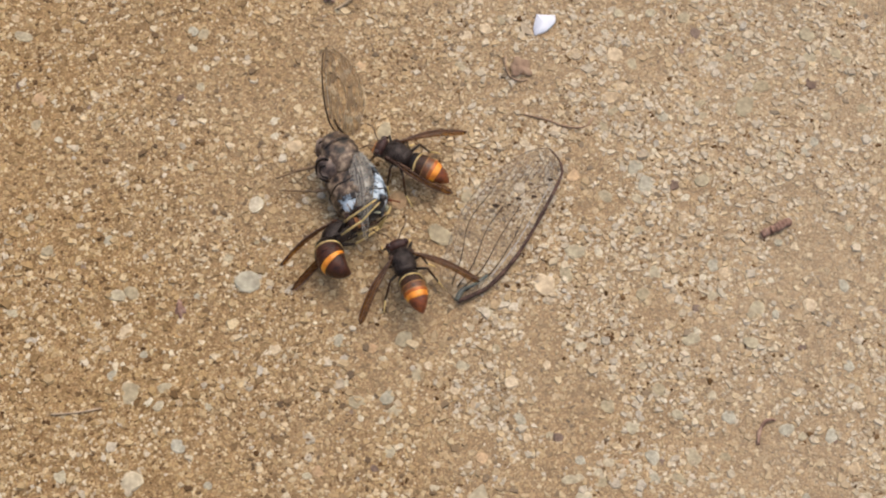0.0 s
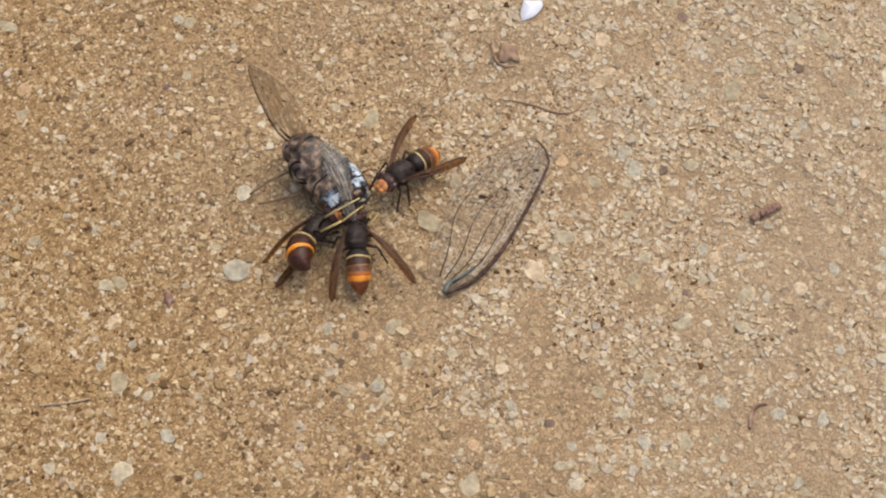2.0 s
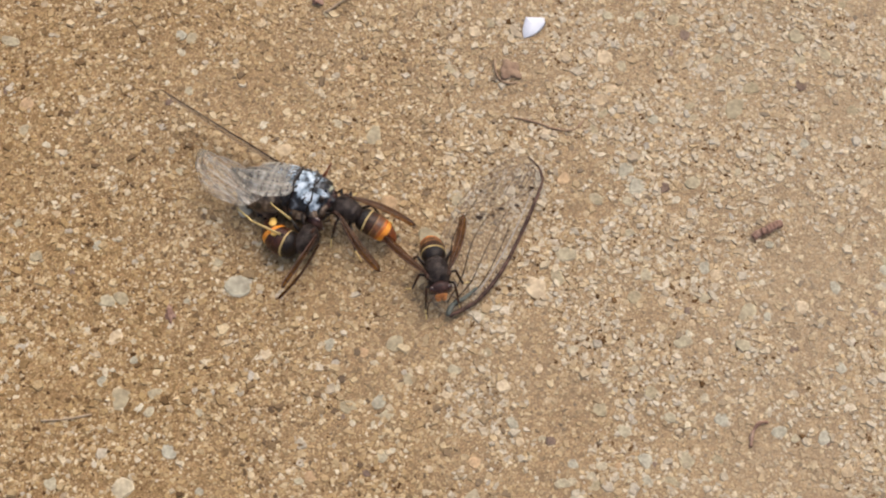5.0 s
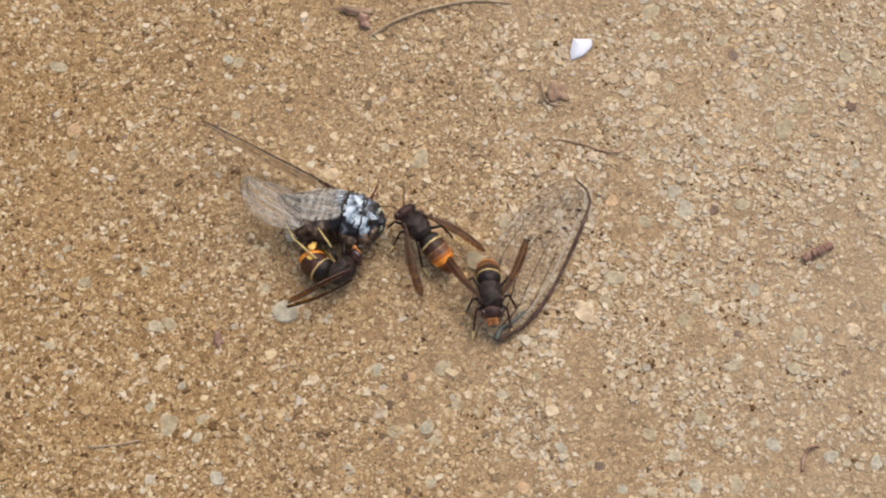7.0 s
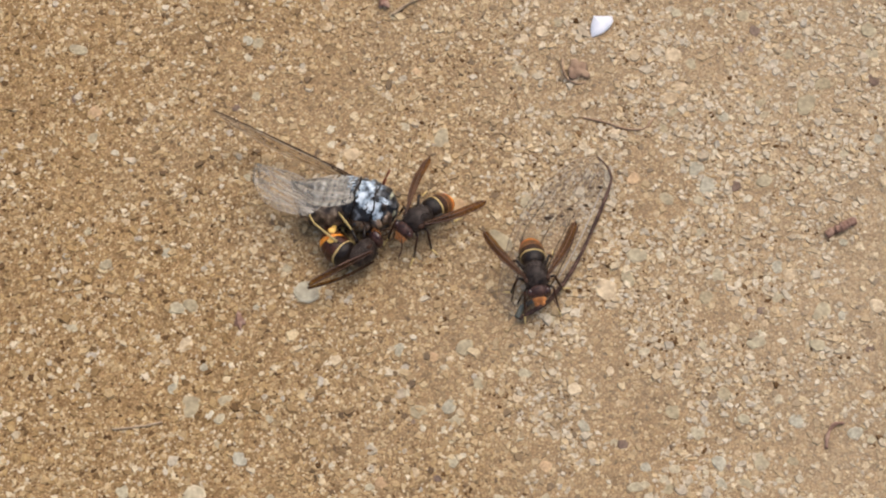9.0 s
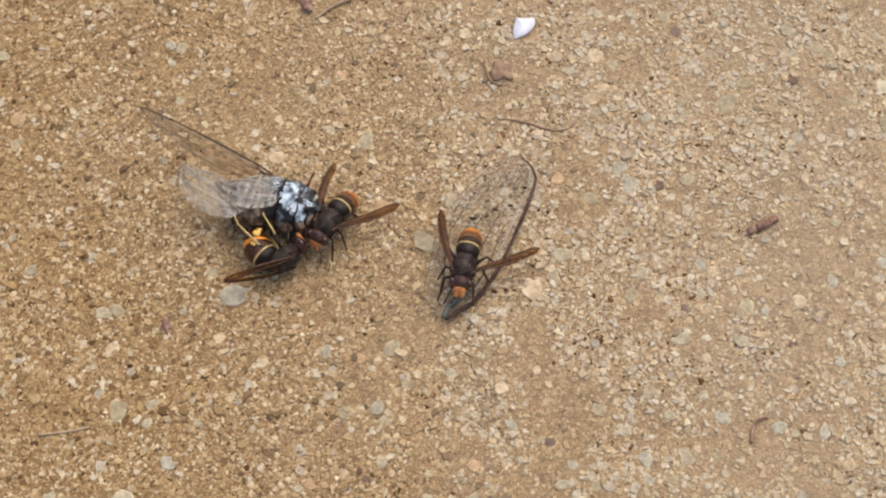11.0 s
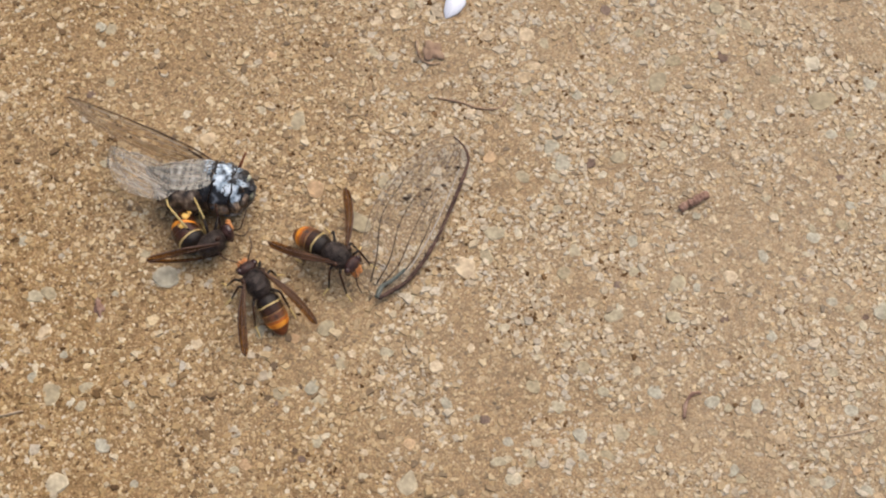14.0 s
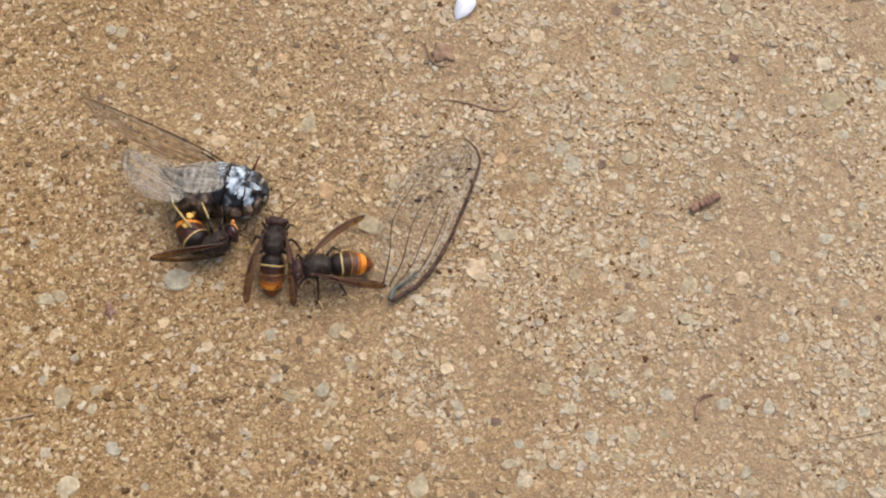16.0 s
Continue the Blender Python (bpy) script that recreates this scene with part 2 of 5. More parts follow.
M_COSTA = material("brown_costa", [(0.022, 0.012, 0.008), (0.12, 0.074, 0.045)], 0.8, 260, spec=0.2)
M_FILM_TAN = membrane("tan_wing", [(0.44, 0.315, 0.195), (0.58, 0.45, 0.31)], 0.62, 0.6, 300, (0.96, 0.89, 0.78), streak=0.2, spec=0.15)
M_SILVER = membrane("silver_fold", [(0.17, 0.15, 0.12), (0.33, 0.30, 0.245), (0.54, 0.52, 0.45)], 0.36, 0.4, 700, streak=0.42, run=(160, 900, 160))
M_VEIN_TAN = material("tan_vein", [(0.30, 0.22, 0.14), (0.45, 0.35, 0.24)], 0.6, 1500)
M_STREAK = membrane("pale_fold", [(0.48, 0.42, 0.34), (0.68, 0.63, 0.55)], 0.45, 0.4, 900)
M_VEIN_PALE = material("pale_vein", [(0.26, 0.21, 0.155), (0.42, 0.36, 0.29)], 0.6, 1500)
M_VEIN_BASE = material("grey_green_vein", [(0.055, 0.065, 0.055), (0.13, 0.14, 0.115)], 0.6, 700)
M_CICADA = material("cicada_shell", [(0.012, 0.012, 0.014), (0.035, 0.034, 0.036), (0.22, 0.24, 0.26)], 0.4, 620, 5, 0.5, 3000, spread=(0.38, 0.70))
M_MOTTLE = material("mottled_brown_shell", [(0.014, 0.009, 0.006), (0.125, 0.08, 0.05), (0.36, 0.265, 0.175)], 0.40, 520, 5, 0.6, 3000, spread=(0.40, 0.66))
M_PLATE = material("pinkish_brown_plate", [(0.022, 0.013, 0.010), (0.13, 0.085, 0.062), (0.36, 0.27, 0.205)], 0.42, 520, 5, 0.5, 3000, spread=(0.36, 0.66))
M_WAX = material("white_wax", [(0.03, 0.036, 0.045), (0.32, 0.40, 0.47), (0.64, 0.71, 0.76)], 0.7, 520, 5, 0.7, 3500, spread=(0.36, 0.60))
M_GREENISH = material("greenish_flake", [(0.20, 0.20, 0.13), (0.46, 0.46, 0.33)], 0.6, 900, 4, 0.5, 3000)
M_TAN_LEG = material("tan_leg", [(0.12, 0.07, 0.035), (0.26, 0.16, 0.08)], 0.5, 1500)
M_SHELL = material("white_shell", [(0.64, 0.655, 0.72), (0.78, 0.79, 0.84)], 0.4, 300, 4, 0.1, 1500)
M_TWIG = material("red_brown_twig", [(0.11, 0.055, 0.036), (0.25, 0.14, 0.098), (0.38, 0.255, 0.185)], 0.85, 700, 5, 0.7, 1800)
M_CHIP = material("tan_leaf", [(0.20, 0.12, 0.075), (0.35, 0.235, 0.15)], 0.85, 400, 5, 0.6, 1800)
M_STRAW = material("dry_straw", [(0.27, 0.19, 0.115), (0.46, 0.36, 0.24)], 0.85, 600, 5, 0.5, 1800)
M_DRY = material("dry_leaf", [(0.19, 0.113, 0.065), (0.40, 0.28, 0.175)], 0.8, 500, 5, 0.6, 1800)


# ---- mesh helpers ----
def part(name, bm, mat, parent=None, label="", smooth=True):
    me = bpy.data.meshes.new(name)
    bm.normal_update()
    bm.to_mesh(me)
    bm.free()
    me.materials.append(mat)
    if smooth:
        me.polygons.foreach_set("use_smooth", [True] * len(me.polygons))
    ob = new(name, me)
    ob.parent = parent
    return tagged(ob, label)


def lathe(rings, sides=18, bm=None):
    """Rings of (centre, radius across, radius up, pitch in degrees) along +y, closed at both ends."""
    bm = bm or bmesh.new()
    loops = []
    for (x, y, z), rx, rz, tip in rings:
        turn = Euler((radians(tip), 0, 0)).to_matrix()
        loops.append([bm.verts.new(Vector((x, y, z)) + turn @ Vector((rx * math.cos(a), 0, rz * math.sin(a)))) for a in (2 * math.pi * i / sides for i in range(sides))])
    for a, b in zip(loops, loops[1:]):
        for i in range(sides):
            bm.faces.new((a[i], a[(i + 1) % sides], b[(i + 1) % sides], b[i]))
    bm.faces.new(loops[0])
    bm.faces.new(loops[-1][::-1])
    bmesh.ops.recalc_face_normals(bm, faces=bm.faces[:])
    return bm


def tube(points, radii, sides=7, bm=None):
    """A tube along points, with a radius at each."""
    bm = bm or bmesh.new()
    pts = [Vector(p) for p in points]
    loops = []
    for i, p in enumerate(pts):
        way = (pts[min(i + 1, len(pts) - 1)] - pts[max(i - 1, 0)]).normalized()
        side = way.cross(Vector((0.13, 0.21, 1))).normalized()
        up = side.cross(way)
        r = radii[i] if isinstance(radii, (list, tuple)) else radii
        loops.append([bm.verts.new(p + r * (math.cos(a) * side + math.sin(a) * up)) for a in (2 * math.pi * k / sides for k in range(sides))])
    for a, b in zip(loops, loops[1:]):
        for k in range(sides):
            bm.faces.new((a[k], a[(k + 1) % sides], b[(k + 1) % sides], b[k]))
    bm.faces.new(loops[0])
    bm.faces.new(loops[-1][::-1])
    bmesh.ops.recalc_face_normals(bm, faces=bm.faces[:])
    return bm


def ball(centre, radii, turn=None, detail=2, rough=0.0, seed=0, bm=None):
    """A rounded lump; rough shifts its surface unevenly."""
    bm = bm or bmesh.new()
    made = bmesh.ops.create_icosphere(bm, subdivisions=detail, radius=1)["verts"]
    turn = turn or Matrix.Identity(3)
    for v in made:
        k = 1 + rough * noise.noise(v.co * 1.3 + Vector((seed * 3.7, seed * 1.3, 0)))
        v.co = Vector(centre) + turn @ Vector(a * b * k for a, b in zip(v.co, radii))
    return bm


def smooth_line(points, steps=8):
    """A line through the points, rounded by Catmull-Rom."""
    p = [Vector(q) for q in points]
    p = [2 * p[0] - p[1], *p, 2 * p[-1] - p[-2]]
    out = []
    for i in range(1, len(p) - 2):
        for s in range(steps):
            t = s / steps
            out.append(0.5 * (2 * p[i] + (p[i + 1] - p[i - 1]) * t + (2 * p[i - 1] - 5 * p[i] + 4 * p[i + 1] - p[i + 2]) * t * t + (3 * p[i] - p[i - 1] - 3 * p[i + 1] + p[i + 2]) * t**3))
    return out + [p[-2]]


# ---- ground ----
def value_field(cell, seed):
    """A smooth random height over the plan, with bumps about cell metres wide."""
    g = np.random.default_rng(seed).standard_normal((64, 64))

    def at(x, y):
        u, v = np.asarray(x) / cell + 1000.37, np.asarray(y) / cell + 1000.71
        i, j = np.floor(u).astype(int), np.floor(v).astype(int)
        a, b = u - i, v - j
        a, b = a * a * (3 - 2 * a), b * b * (3 - 2 * b)
        q = lambda m, n: g[m % 64, n % 64]
        return (q(i, j) * (1 - a) + q(i + 1, j) * a) * (1 - b) + (q(i, j + 1) * (1 - a) + q(i + 1, j + 1) * a) * b

    return at


FIELDS = [(value_field(0.022, 3), 0.00045), (value_field(0.0065, 4), 0.00018), (value_field(0.0022, 5), 0.00013), (value_field(0.0011, 6), 0.00009)]


def height(x, y):
    """The ground's height."""
    return sum(amp * field(x, y) for field, amp in FIELDS)


def ground_sheet():
    far = np.geomspace(0.004, 45, 22)
    xs = np.concatenate([-0.15 - far[::-1], np.arange(-0.15, 0.1501, 0.0009), 0.15 + far])
    ys = np.concatenate([-0.11 - far[::-1], np.arange(-0.11, 0.1201, 0.0009), 0.12 + far])
    gx, gy = np.meshgrid(xs, ys)
    co = np.stack([gx.ravel(), gy.ravel(), height(gx, gy).ravel()], 1)
    w, h = len(xs), len(ys)
    idx = np.arange(w * h).reshape(h, w)
    quads = np.stack([idx[:-1, :-1], idx[:-1, 1:], idx[1:, 1:], idx[1:, :-1]], -1).reshape(-1, 4)
    me = bpy.data.meshes.new("ground")
    me.from_pydata(co.tolist(), [], quads.tolist())
    me.polygons.foreach_set("use_smooth", [True] * len(me.polygons))
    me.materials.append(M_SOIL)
    return tagged(new("ground", me), "sandy tan ground strewn with fine grit", "ground", kind="structure")


ground = ground_sheet()


def lump_mesh(name, seed, detail=2):
    """A worn, angular stone one metre across, to be scaled."""
    r = random.Random(seed)
    bm = ball((0, 0, 0), (0.5, 0.5, 0.5), None, detail, 0.3, seed)
    for vert in bm.verts:
        vert.co.z = min(vert.co.z, 0.24)
    for _ in range(9):
        way = Vector((r.gauss(0, 1), r.gauss(0, 1), r.gauss(0, 0.8))).normalized()
        cut = r.uniform(0.30, 0.43)
        for vert in bm.verts:
            over = vert.co.dot(way) - cut
            if over > 0:
                vert.co -= way * over
    me = bpy.data.meshes.new(name)
    bm.to_mesh(me)
    bm.free()
    return me


# stones set in the sand: x, y and width in millimetres
CREAM_STONES = [
    (-96.4, 56.5, 1.7), (-94.6, 26.3, 1.0), (-87.8, 11.6, 1.2), (-87.4, -45.3, 1.7), (-83.6, 11.7, 1.4), (-81.5, 35.1, 1.4), (-81.2, 11.0, 2.1), (-80.7, 61.4, 1.6),
    (-78.8, 56.3, 1.2), (-73.1, 63.1, 1.7), (-71.6, 31.9, 1.0), (-67.1, -16.4, 2.9), (-65.7, -28.3, 2.1), (-63.0, 17.1, 1.9), (-61.9, 26.4, 1.1), (-60.8, 46.2, 1.2),
    (-59.9, 14.4, 1.2), (-59.6, 20.5, 1.2), (-55.9, 31.3, 2.1), (-55.6, 46.3, 1.2), (-54.8, 13.8, 1.0), (-48.3, -37.6, 1.4), (-47.2, -27.4, 1.4), (-45.9, 31.7, 1.0),
    (-45.5, -27.1, 1.2), (-45.4, 46.7, 1.9), (-44.9, 53.9, 1.9), (-41.8, 52.4, 1.0), (-41.5, 60.1, 1.2), (-40.2, 57.5, 2.1),]
CREAM_STONES_B = [
    (-39.9, 63.9, 2.8), (-36.2, -20.2, 2.6), (-34.7, 25.9, 3.8), (-20.1, -44.5, 1.8), (-13.3, -20.4, 1.7), (-10.7, -44.4, 1.7), (-9.2, 51.9, 1.4), (-8.0, 55.5, 1.2),
    (-5.3, -23.5, 1.7), (-3.4, -44.7, 1.4), (-2.7, -23.2, 1.2), (0.4, -28.9, 2.9), (0.5, 24.2, 2.4), (1.9, 54.1, 2.4), (2.0, -20.7, 1.4), (3.8, -31.9, 1.4),
    (6.2, 55.6, 2.6), (7.4, 57.7, 1.7), (11.5, -27.0, 2.9), (14.0, -25.8, 1.4), (14.4, -39.0, 2.4), (14.9, 37.5, 1.7), (18.5, -23.3, 1.7), (18.5, -5.4, 4.0),
    (20.1, -30.0, 1.4), (21.2, 31.1, 1.9), (23.0, 35.2, 1.2), (23.3, 51.4, 1.7), (25.8, 49.9, 2.1),]
CREAM_STONES_C = [
    (29.1, 11.6, 1.4), (30.8, 53.3, 1.7), (32.7, 45.0, 2.6), (32.8, 38.7, 3.1), (34.1, 48.9, 3.8), (34.2, -30.3, 1.6), (35.3, 41.5, 2.6), (42.8, -40.6, 1.6),
    (43.0, 20.6, 1.9), (44.1, -8.3, 2.4), (47.3, 10.4, 1.9), (48.0, 21.4, 1.2), (48.5, 38.8, 1.7), (49.5, -40.5, 1.6), (49.7, -13.3, 1.7), (52.7, -21.9, 2.0),
    (53.9, 25.1, 1.9), (55.4, -2.2, 3.1), (56.0, 20.4, 1.2), (56.1, 51.5, 1.7), (58.2, -43.4, 1.6), (58.7, 59.4, 1.9), (61.5, -44.6, 1.6), (62.3, 66.0, 3.3),
    (67.6, -43.4, 1.6), (67.7, 44.5, 1.7), (68.1, 48.0, 2.1), (70.6, 52.3, 1.9), (72.3, -10.0, 3.1), (72.3, 23.2, 2.1),]
CREAM_STONES_D = [
    (73.7, 34.8, 2.1), (76.3, 18.5, 2.1), (78.6, 49.8, 1.4), (78.7, -44.9, 2.9), (80.1, -56.1, 1.7), (82.8, 58.8, 1.9), (82.9, -56.2, 2.1), (83.2, -30.2, 2.1),
    (84.4, 26.6, 1.7), (87.2, -43.5, 1.7), (87.5, 16.6, 2.1), (87.5, 48.8, 1.9), (88.6, -9.1, 2.1), (89.0, 45.3, 2.1), (90.1, 58.2, 1.9), (92.2, -26.1, 1.7),
    (94.3, 44.6, 2.1), (94.5, 35.4, 1.7), (94.8, -50.2, 1.4), (95.2, -7.4, 1.9), (95.2, 6.2, 2.4), (96.6, -57.3, 1.9), (100.3, 32.4, 1.4), (101.2, 54.4, 1.7),
    (101.8, 36.5, 2.4), (103.9, 37.2, 2.1), (106.9, 31.5, 1.4),]
GREY_STONES = [
    (-94.1, 52.2, 3.3), (-90.0, -12.8, 2.4), (-89.6, 30.7, 2.4), (-88.9, 9.0, 1.9), (-84.4, 1.0, 2.6), (-77.1, -47.8, 2.9), (-71.4, 46.5, 1.2), (-69.5, -8.6, 3.6),
    (-66.2, -8.3, 2.9), (-64.9, -30.1, 3.8), (-59.3, -32.6, 2.4), (-58.9, -38.2, 1.9), (-58.2, -28.7, 2.6), (-55.9, 21.1, 1.9), (-55.1, 53.4, 2.9), (-55.0, 40.3, 2.1),
    (-49.1, -32.8, 1.7), (-47.0, 0.1, 2.4), (-41.3, 4.0, 1.4), (-28.9, -47.5, 1.9), (-26.0, 60.5, 1.9), (-19.1, -32.0, 3.3), (-15.4, 29.8, 4.0), (-12.9, -42.1, 2.4),
    (-12.0, -33.4, 2.9), (-10.2, -17.6, 3.8), (-7.6, -25.9, 3.0), (-3.0, 5.6, 5.2), (0.7, 46.3, 2.6), (1.5, -23.4, 2.6),]
GREY_STONES_B = [
    (2.2, 14.7, 3.0), (8.3, -19.7, 2.1), (9.3, 57.7, 2.1), (11.5, 30.3, 1.2), (18.9, -38.4, 1.7), (22.6, -47.7, 2.6), (22.9, -3.0, 3.3), (24.3, 2.4, 4.0),
    (29.2, -48.3, 2.4), (30.8, -31.7, 2.9), (30.9, 15.2, 3.1), (31.6, 31.8, 2.6), (33.7, 35.3, 2.9), (34.7, 66.3, 4.0), (35.1, -36.5, 2.9), (35.3, 60.1, 2.4),
    (37.8, 7.1, 2.4), (37.9, 47.2, 2.4), (38.4, -7.7, 3.1), (40.9, -2.6, 2.6), (41.3, -28.1, 2.9), (42.1, 60.1, 2.4), (44.2, -47.0, 2.6), (44.2, -33.4, 2.4),
    (47.1, -42.6, 3.1), (47.2, 63.5, 2.1), (47.7, -17.6, 3.3), (49.5, 59.4, 2.9), (51.8, 19.1, 3.1), (52.1, 37.4, 1.9),]
GREY_STONES_C = [
    (52.6, 34.3, 1.9), (52.8, -7.6, 2.4), (53.3, -42.3, 2.1), (58.8, 49.4, 2.1), (60.3, -18.2, 3.6), (61.2, 59.9, 1.7), (61.3, -10.9, 3.6), (61.5, 21.8, 2.1),
    (61.7, 36.5, 4.1), (65.7, 41.7, 2.9), (68.8, 25.2, 2.4), (69.1, -38.1, 2.1), (70.0, -52.8, 1.9), (75.9, 48.8, 3.1), (76.3, 54.5, 3.3), (80.8, -50.3, 1.7),
    (81.8, 8.0, 1.9), (82.1, 49.9, 2.9), (84.4, 48.1, 2.1), (86.4, 62.5, 2.4), (87.0, 36.2, 2.4), (87.5, 65.2, 3.6), (90.3, 0.5, 1.7), (90.4, -31.6, 2.6),
    (95.2, -36.0, 1.7), (95.6, -17.6, 1.9), (96.0, -45.6, 1.9), (96.5, 31.2, 5.3), (96.9, 0.9, 2.6), (101.5, 22.7, 2.4),]
GREY_STONES_D = [
    (107.2, 11.8, 1.7),]
WHITE_STONES = [
    (-86.3, 36.7, 1.7), (-84.4, 27.1, 1.6), (-76.1, -7.4, 1.4), (-73.0, -15.2, 1.9), (-68.8, 5.6, 1.2), (-63.5, -48.8, 4.5), (-62.5, -34.9, 1.0), (-61.4, -32.0, 1.9),
    (-59.9, 42.4, 1.4), (-57.4, 36.9, 1.2), (-57.2, 50.2, 2.1), (-57.0, 11.2, 1.0), (-54.3, 45.3, 1.7), (-49.5, 9.2, 1.7), (-47.1, 9.5, 1.4), (-43.7, -17.3, 1.0),
    (-42.1, 12.3, 3.8), (-39.4, -3.7, 1.2), (-38.7, 4.5, 1.4), (-38.7, 32.5, 2.4), (-38.4, 28.7, 1.9), (-36.3, -42.8, 1.7), (-34.4, -21.8, 1.2), (-29.6, 56.5, 1.0),
    (-28.7, -38.7, 1.2), (-27.5, -30.6, 1.6), (-23.2, 32.7, 2.1), (-22.0, -27.8, 2.0), (-18.7, -35.3, 1.4), (-17.6, 52.6, 1.2),]
WHITE_STONES_B = [
    (-16.5, -30.8, 1.3), (-14.7, -35.6, 1.7), (-14.5, -22.3, 1.7), (-13.0, -38.2, 1.2), (-10.7, -40.9, 1.4), (-9.6, -39.1, 1.0), (-7.9, -40.9, 1.2), (-5.8, 42.3, 1.0),
    (-4.0, -49.4, 2.4), (-1.9, -32.5, 1.2), (-1.7, 58.4, 1.4), (-0.2, -20.4, 1.4), (0.4, -37.3, 1.7), (5.0, -51.2, 4.7), (6.2, -32.8, 1.9), (7.2, -11.8, 2.1),
    (8.6, -26.8, 1.1), (10.2, 52.7, 1.0), (11.6, -31.0, 1.0), (13.1, 32.0, 1.4), (22.1, 28.3, 1.4), (23.7, -21.5, 1.2), (24.8, -47.1, 1.9), (25.4, -51.6, 3.1),
    (25.4, -19.0, 1.9), (28.2, -45.9, 1.7), (29.4, 1.9, 2.1), (30.4, -44.2, 2.4), (31.5, -25.7, 1.4), (31.9, -12.7, 1.4),]
WHITE_STONES_C = [
    (32.0, 55.3, 1.4), (32.9, 1.5, 1.2), (33.1, -11.1, 1.4), (35.9, -29.9, 1.4), (36.5, -44.7, 1.4), (37.2, -18.0, 1.9), (37.8, -23.2, 1.7), (38.0, 14.3, 2.6),
    (38.1, 58.6, 2.1), (38.9, -25.0, 1.4), (40.1, 1.5, 2.1), (42.0, 25.7, 1.4), (44.2, 0.9, 1.7), (45.5, 39.2, 1.4), (48.1, 15.0, 1.7), (49.0, -15.7, 1.7),
    (50.1, 38.5, 1.4), (50.6, 30.3, 1.4), (50.7, -3.4, 1.9), (50.8, -46.4, 1.7), (51.4, -29.4, 1.9), (52.9, -17.2, 1.9), (59.6, 41.9, 1.4), (59.8, -6.3, 1.1),
    (60.4, 56.9, 1.7), (60.6, 52.7, 1.7), (62.4, 8.3, 1.0), (64.5, -32.1, 1.4), (64.6, -4.0, 2.0), (77.5, 24.2, 1.4),]
WHITE_STONES_D = [
    (77.9, -18.7, 1.7), (78.7, -30.5, 1.7), (78.8, 54.9, 1.0), (79.1, 34.8, 1.9), (80.5, -28.4, 1.9), (80.5, 23.4, 1.2), (82.0, 41.8, 1.4), (82.8, 4.4, 1.2),
    (84.3, -53.6, 2.6), (84.4, -48.1, 1.4), (84.4, 4.9, 1.0), (84.6, 43.2, 1.7), (87.2, -48.2, 2.1), (88.4, -20.4, 1.4), (88.5, -5.3, 1.7), (88.9, 28.6, 1.2),
    (90.5, -35.8, 1.4), (90.8, 41.8, 1.7), (94.3, 4.3, 1.7), (95.8, 40.5, 3.6), (97.5, 15.4, 1.2), (98.0, -21.4, 2.1), (100.9, 27.6, 1.2), (102.1, 32.4, 1.4),
    (102.7, 39.8, 1.4), (104.1, 27.2, 1.4),]
BLUISH_STONES = [
    (-72.0, 4.1, 2.4), (-68.8, -26.3, 2.1), (-62.9, -21.4, 1.6), (-57.6, 54.1, 2.4), (-54.5, -40.9, 3.1), (-52.9, -8.8, 1.7), (-48.2, -49.3, 1.9), (-42.6, -5.6, 4.5),
    (-23.7, -18.3, 2.6), (-13.5, -30.6, 3.0), (13.1, -34.8, 2.6), (24.9, -43.6, 2.1), (37.7, 21.7, 3.1), (39.2, -47.0, 2.6), (39.3, -42.9, 3.3), (39.9, 17.7, 3.6),
    (44.1, 33.9, 2.9), (53.2, -0.6, 2.6), (54.8, -34.0, 2.9), (65.2, -11.9, 2.1), (65.9, -36.7, 2.9), (66.9, 4.7, 1.6), (68.5, -51.0, 2.6), (73.7, 26.2, 1.9),
    (74.7, -38.0, 3.0), (75.6, 28.0, 2.4), (79.2, -23.2, 2.6), (79.5, -5.5, 2.6), (87.1, -54.0, 3.1), (90.4, -1.5, 2.6),]
BLUISH_STONES_B = [
    (92.4, -16.2, 2.1), (93.4, -39.5, 2.6), (94.6, -56.0, 2.4), (97.8, 22.5, 2.9), (99.2, 5.4, 2.6), (102.5, -18.4, 3.6), (107.3, 35.0, 2.9),]
DARK_STONES = [
    (-94.1, 40.1, 1.9), (-78.5, 35.4, 1.2), (-76.8, -2.3, 1.4), (-59.1, 37.8, 2.1), (-20.4, -33.8, 1.2), (-15.6, -45.6, 1.6), (20.5, -38.6, 2.1), (41.0, -43.5, 1.4),
    (45.8, 17.7, 2.6), (48.5, 50.8, 1.7), (49.2, -10.5, 1.9), (52.1, 55.4, 2.4), (69.9, 70.5, 2.8), (70.1, -19.1, 1.9), (75.6, -39.4, 1.3), (76.2, 42.0, 2.9),
    (87.2, -11.0, 1.4), (97.7, 12.1, 1.9), (98.9, -19.6, 1.7),]
OCHRE_STONES = [
    (-89.6, 37.0, 2.9), (-87.9, 6.7, 1.2), (-26.7, -46.5, 2.6), (-20.7, 46.2, 2.1), (-16.8, -19.8, 2.6), (-11.7, 13.5, 4.0), (5.4, -43.2, 2.4), (24.8, 19.9, 3.6),
    (28.0, -52.5, 1.9), (33.8, -43.8, 1.8), (66.7, 19.8, 1.4), (92.9, -51.9, 1.9), (98.8, -11.4, 2.6),]
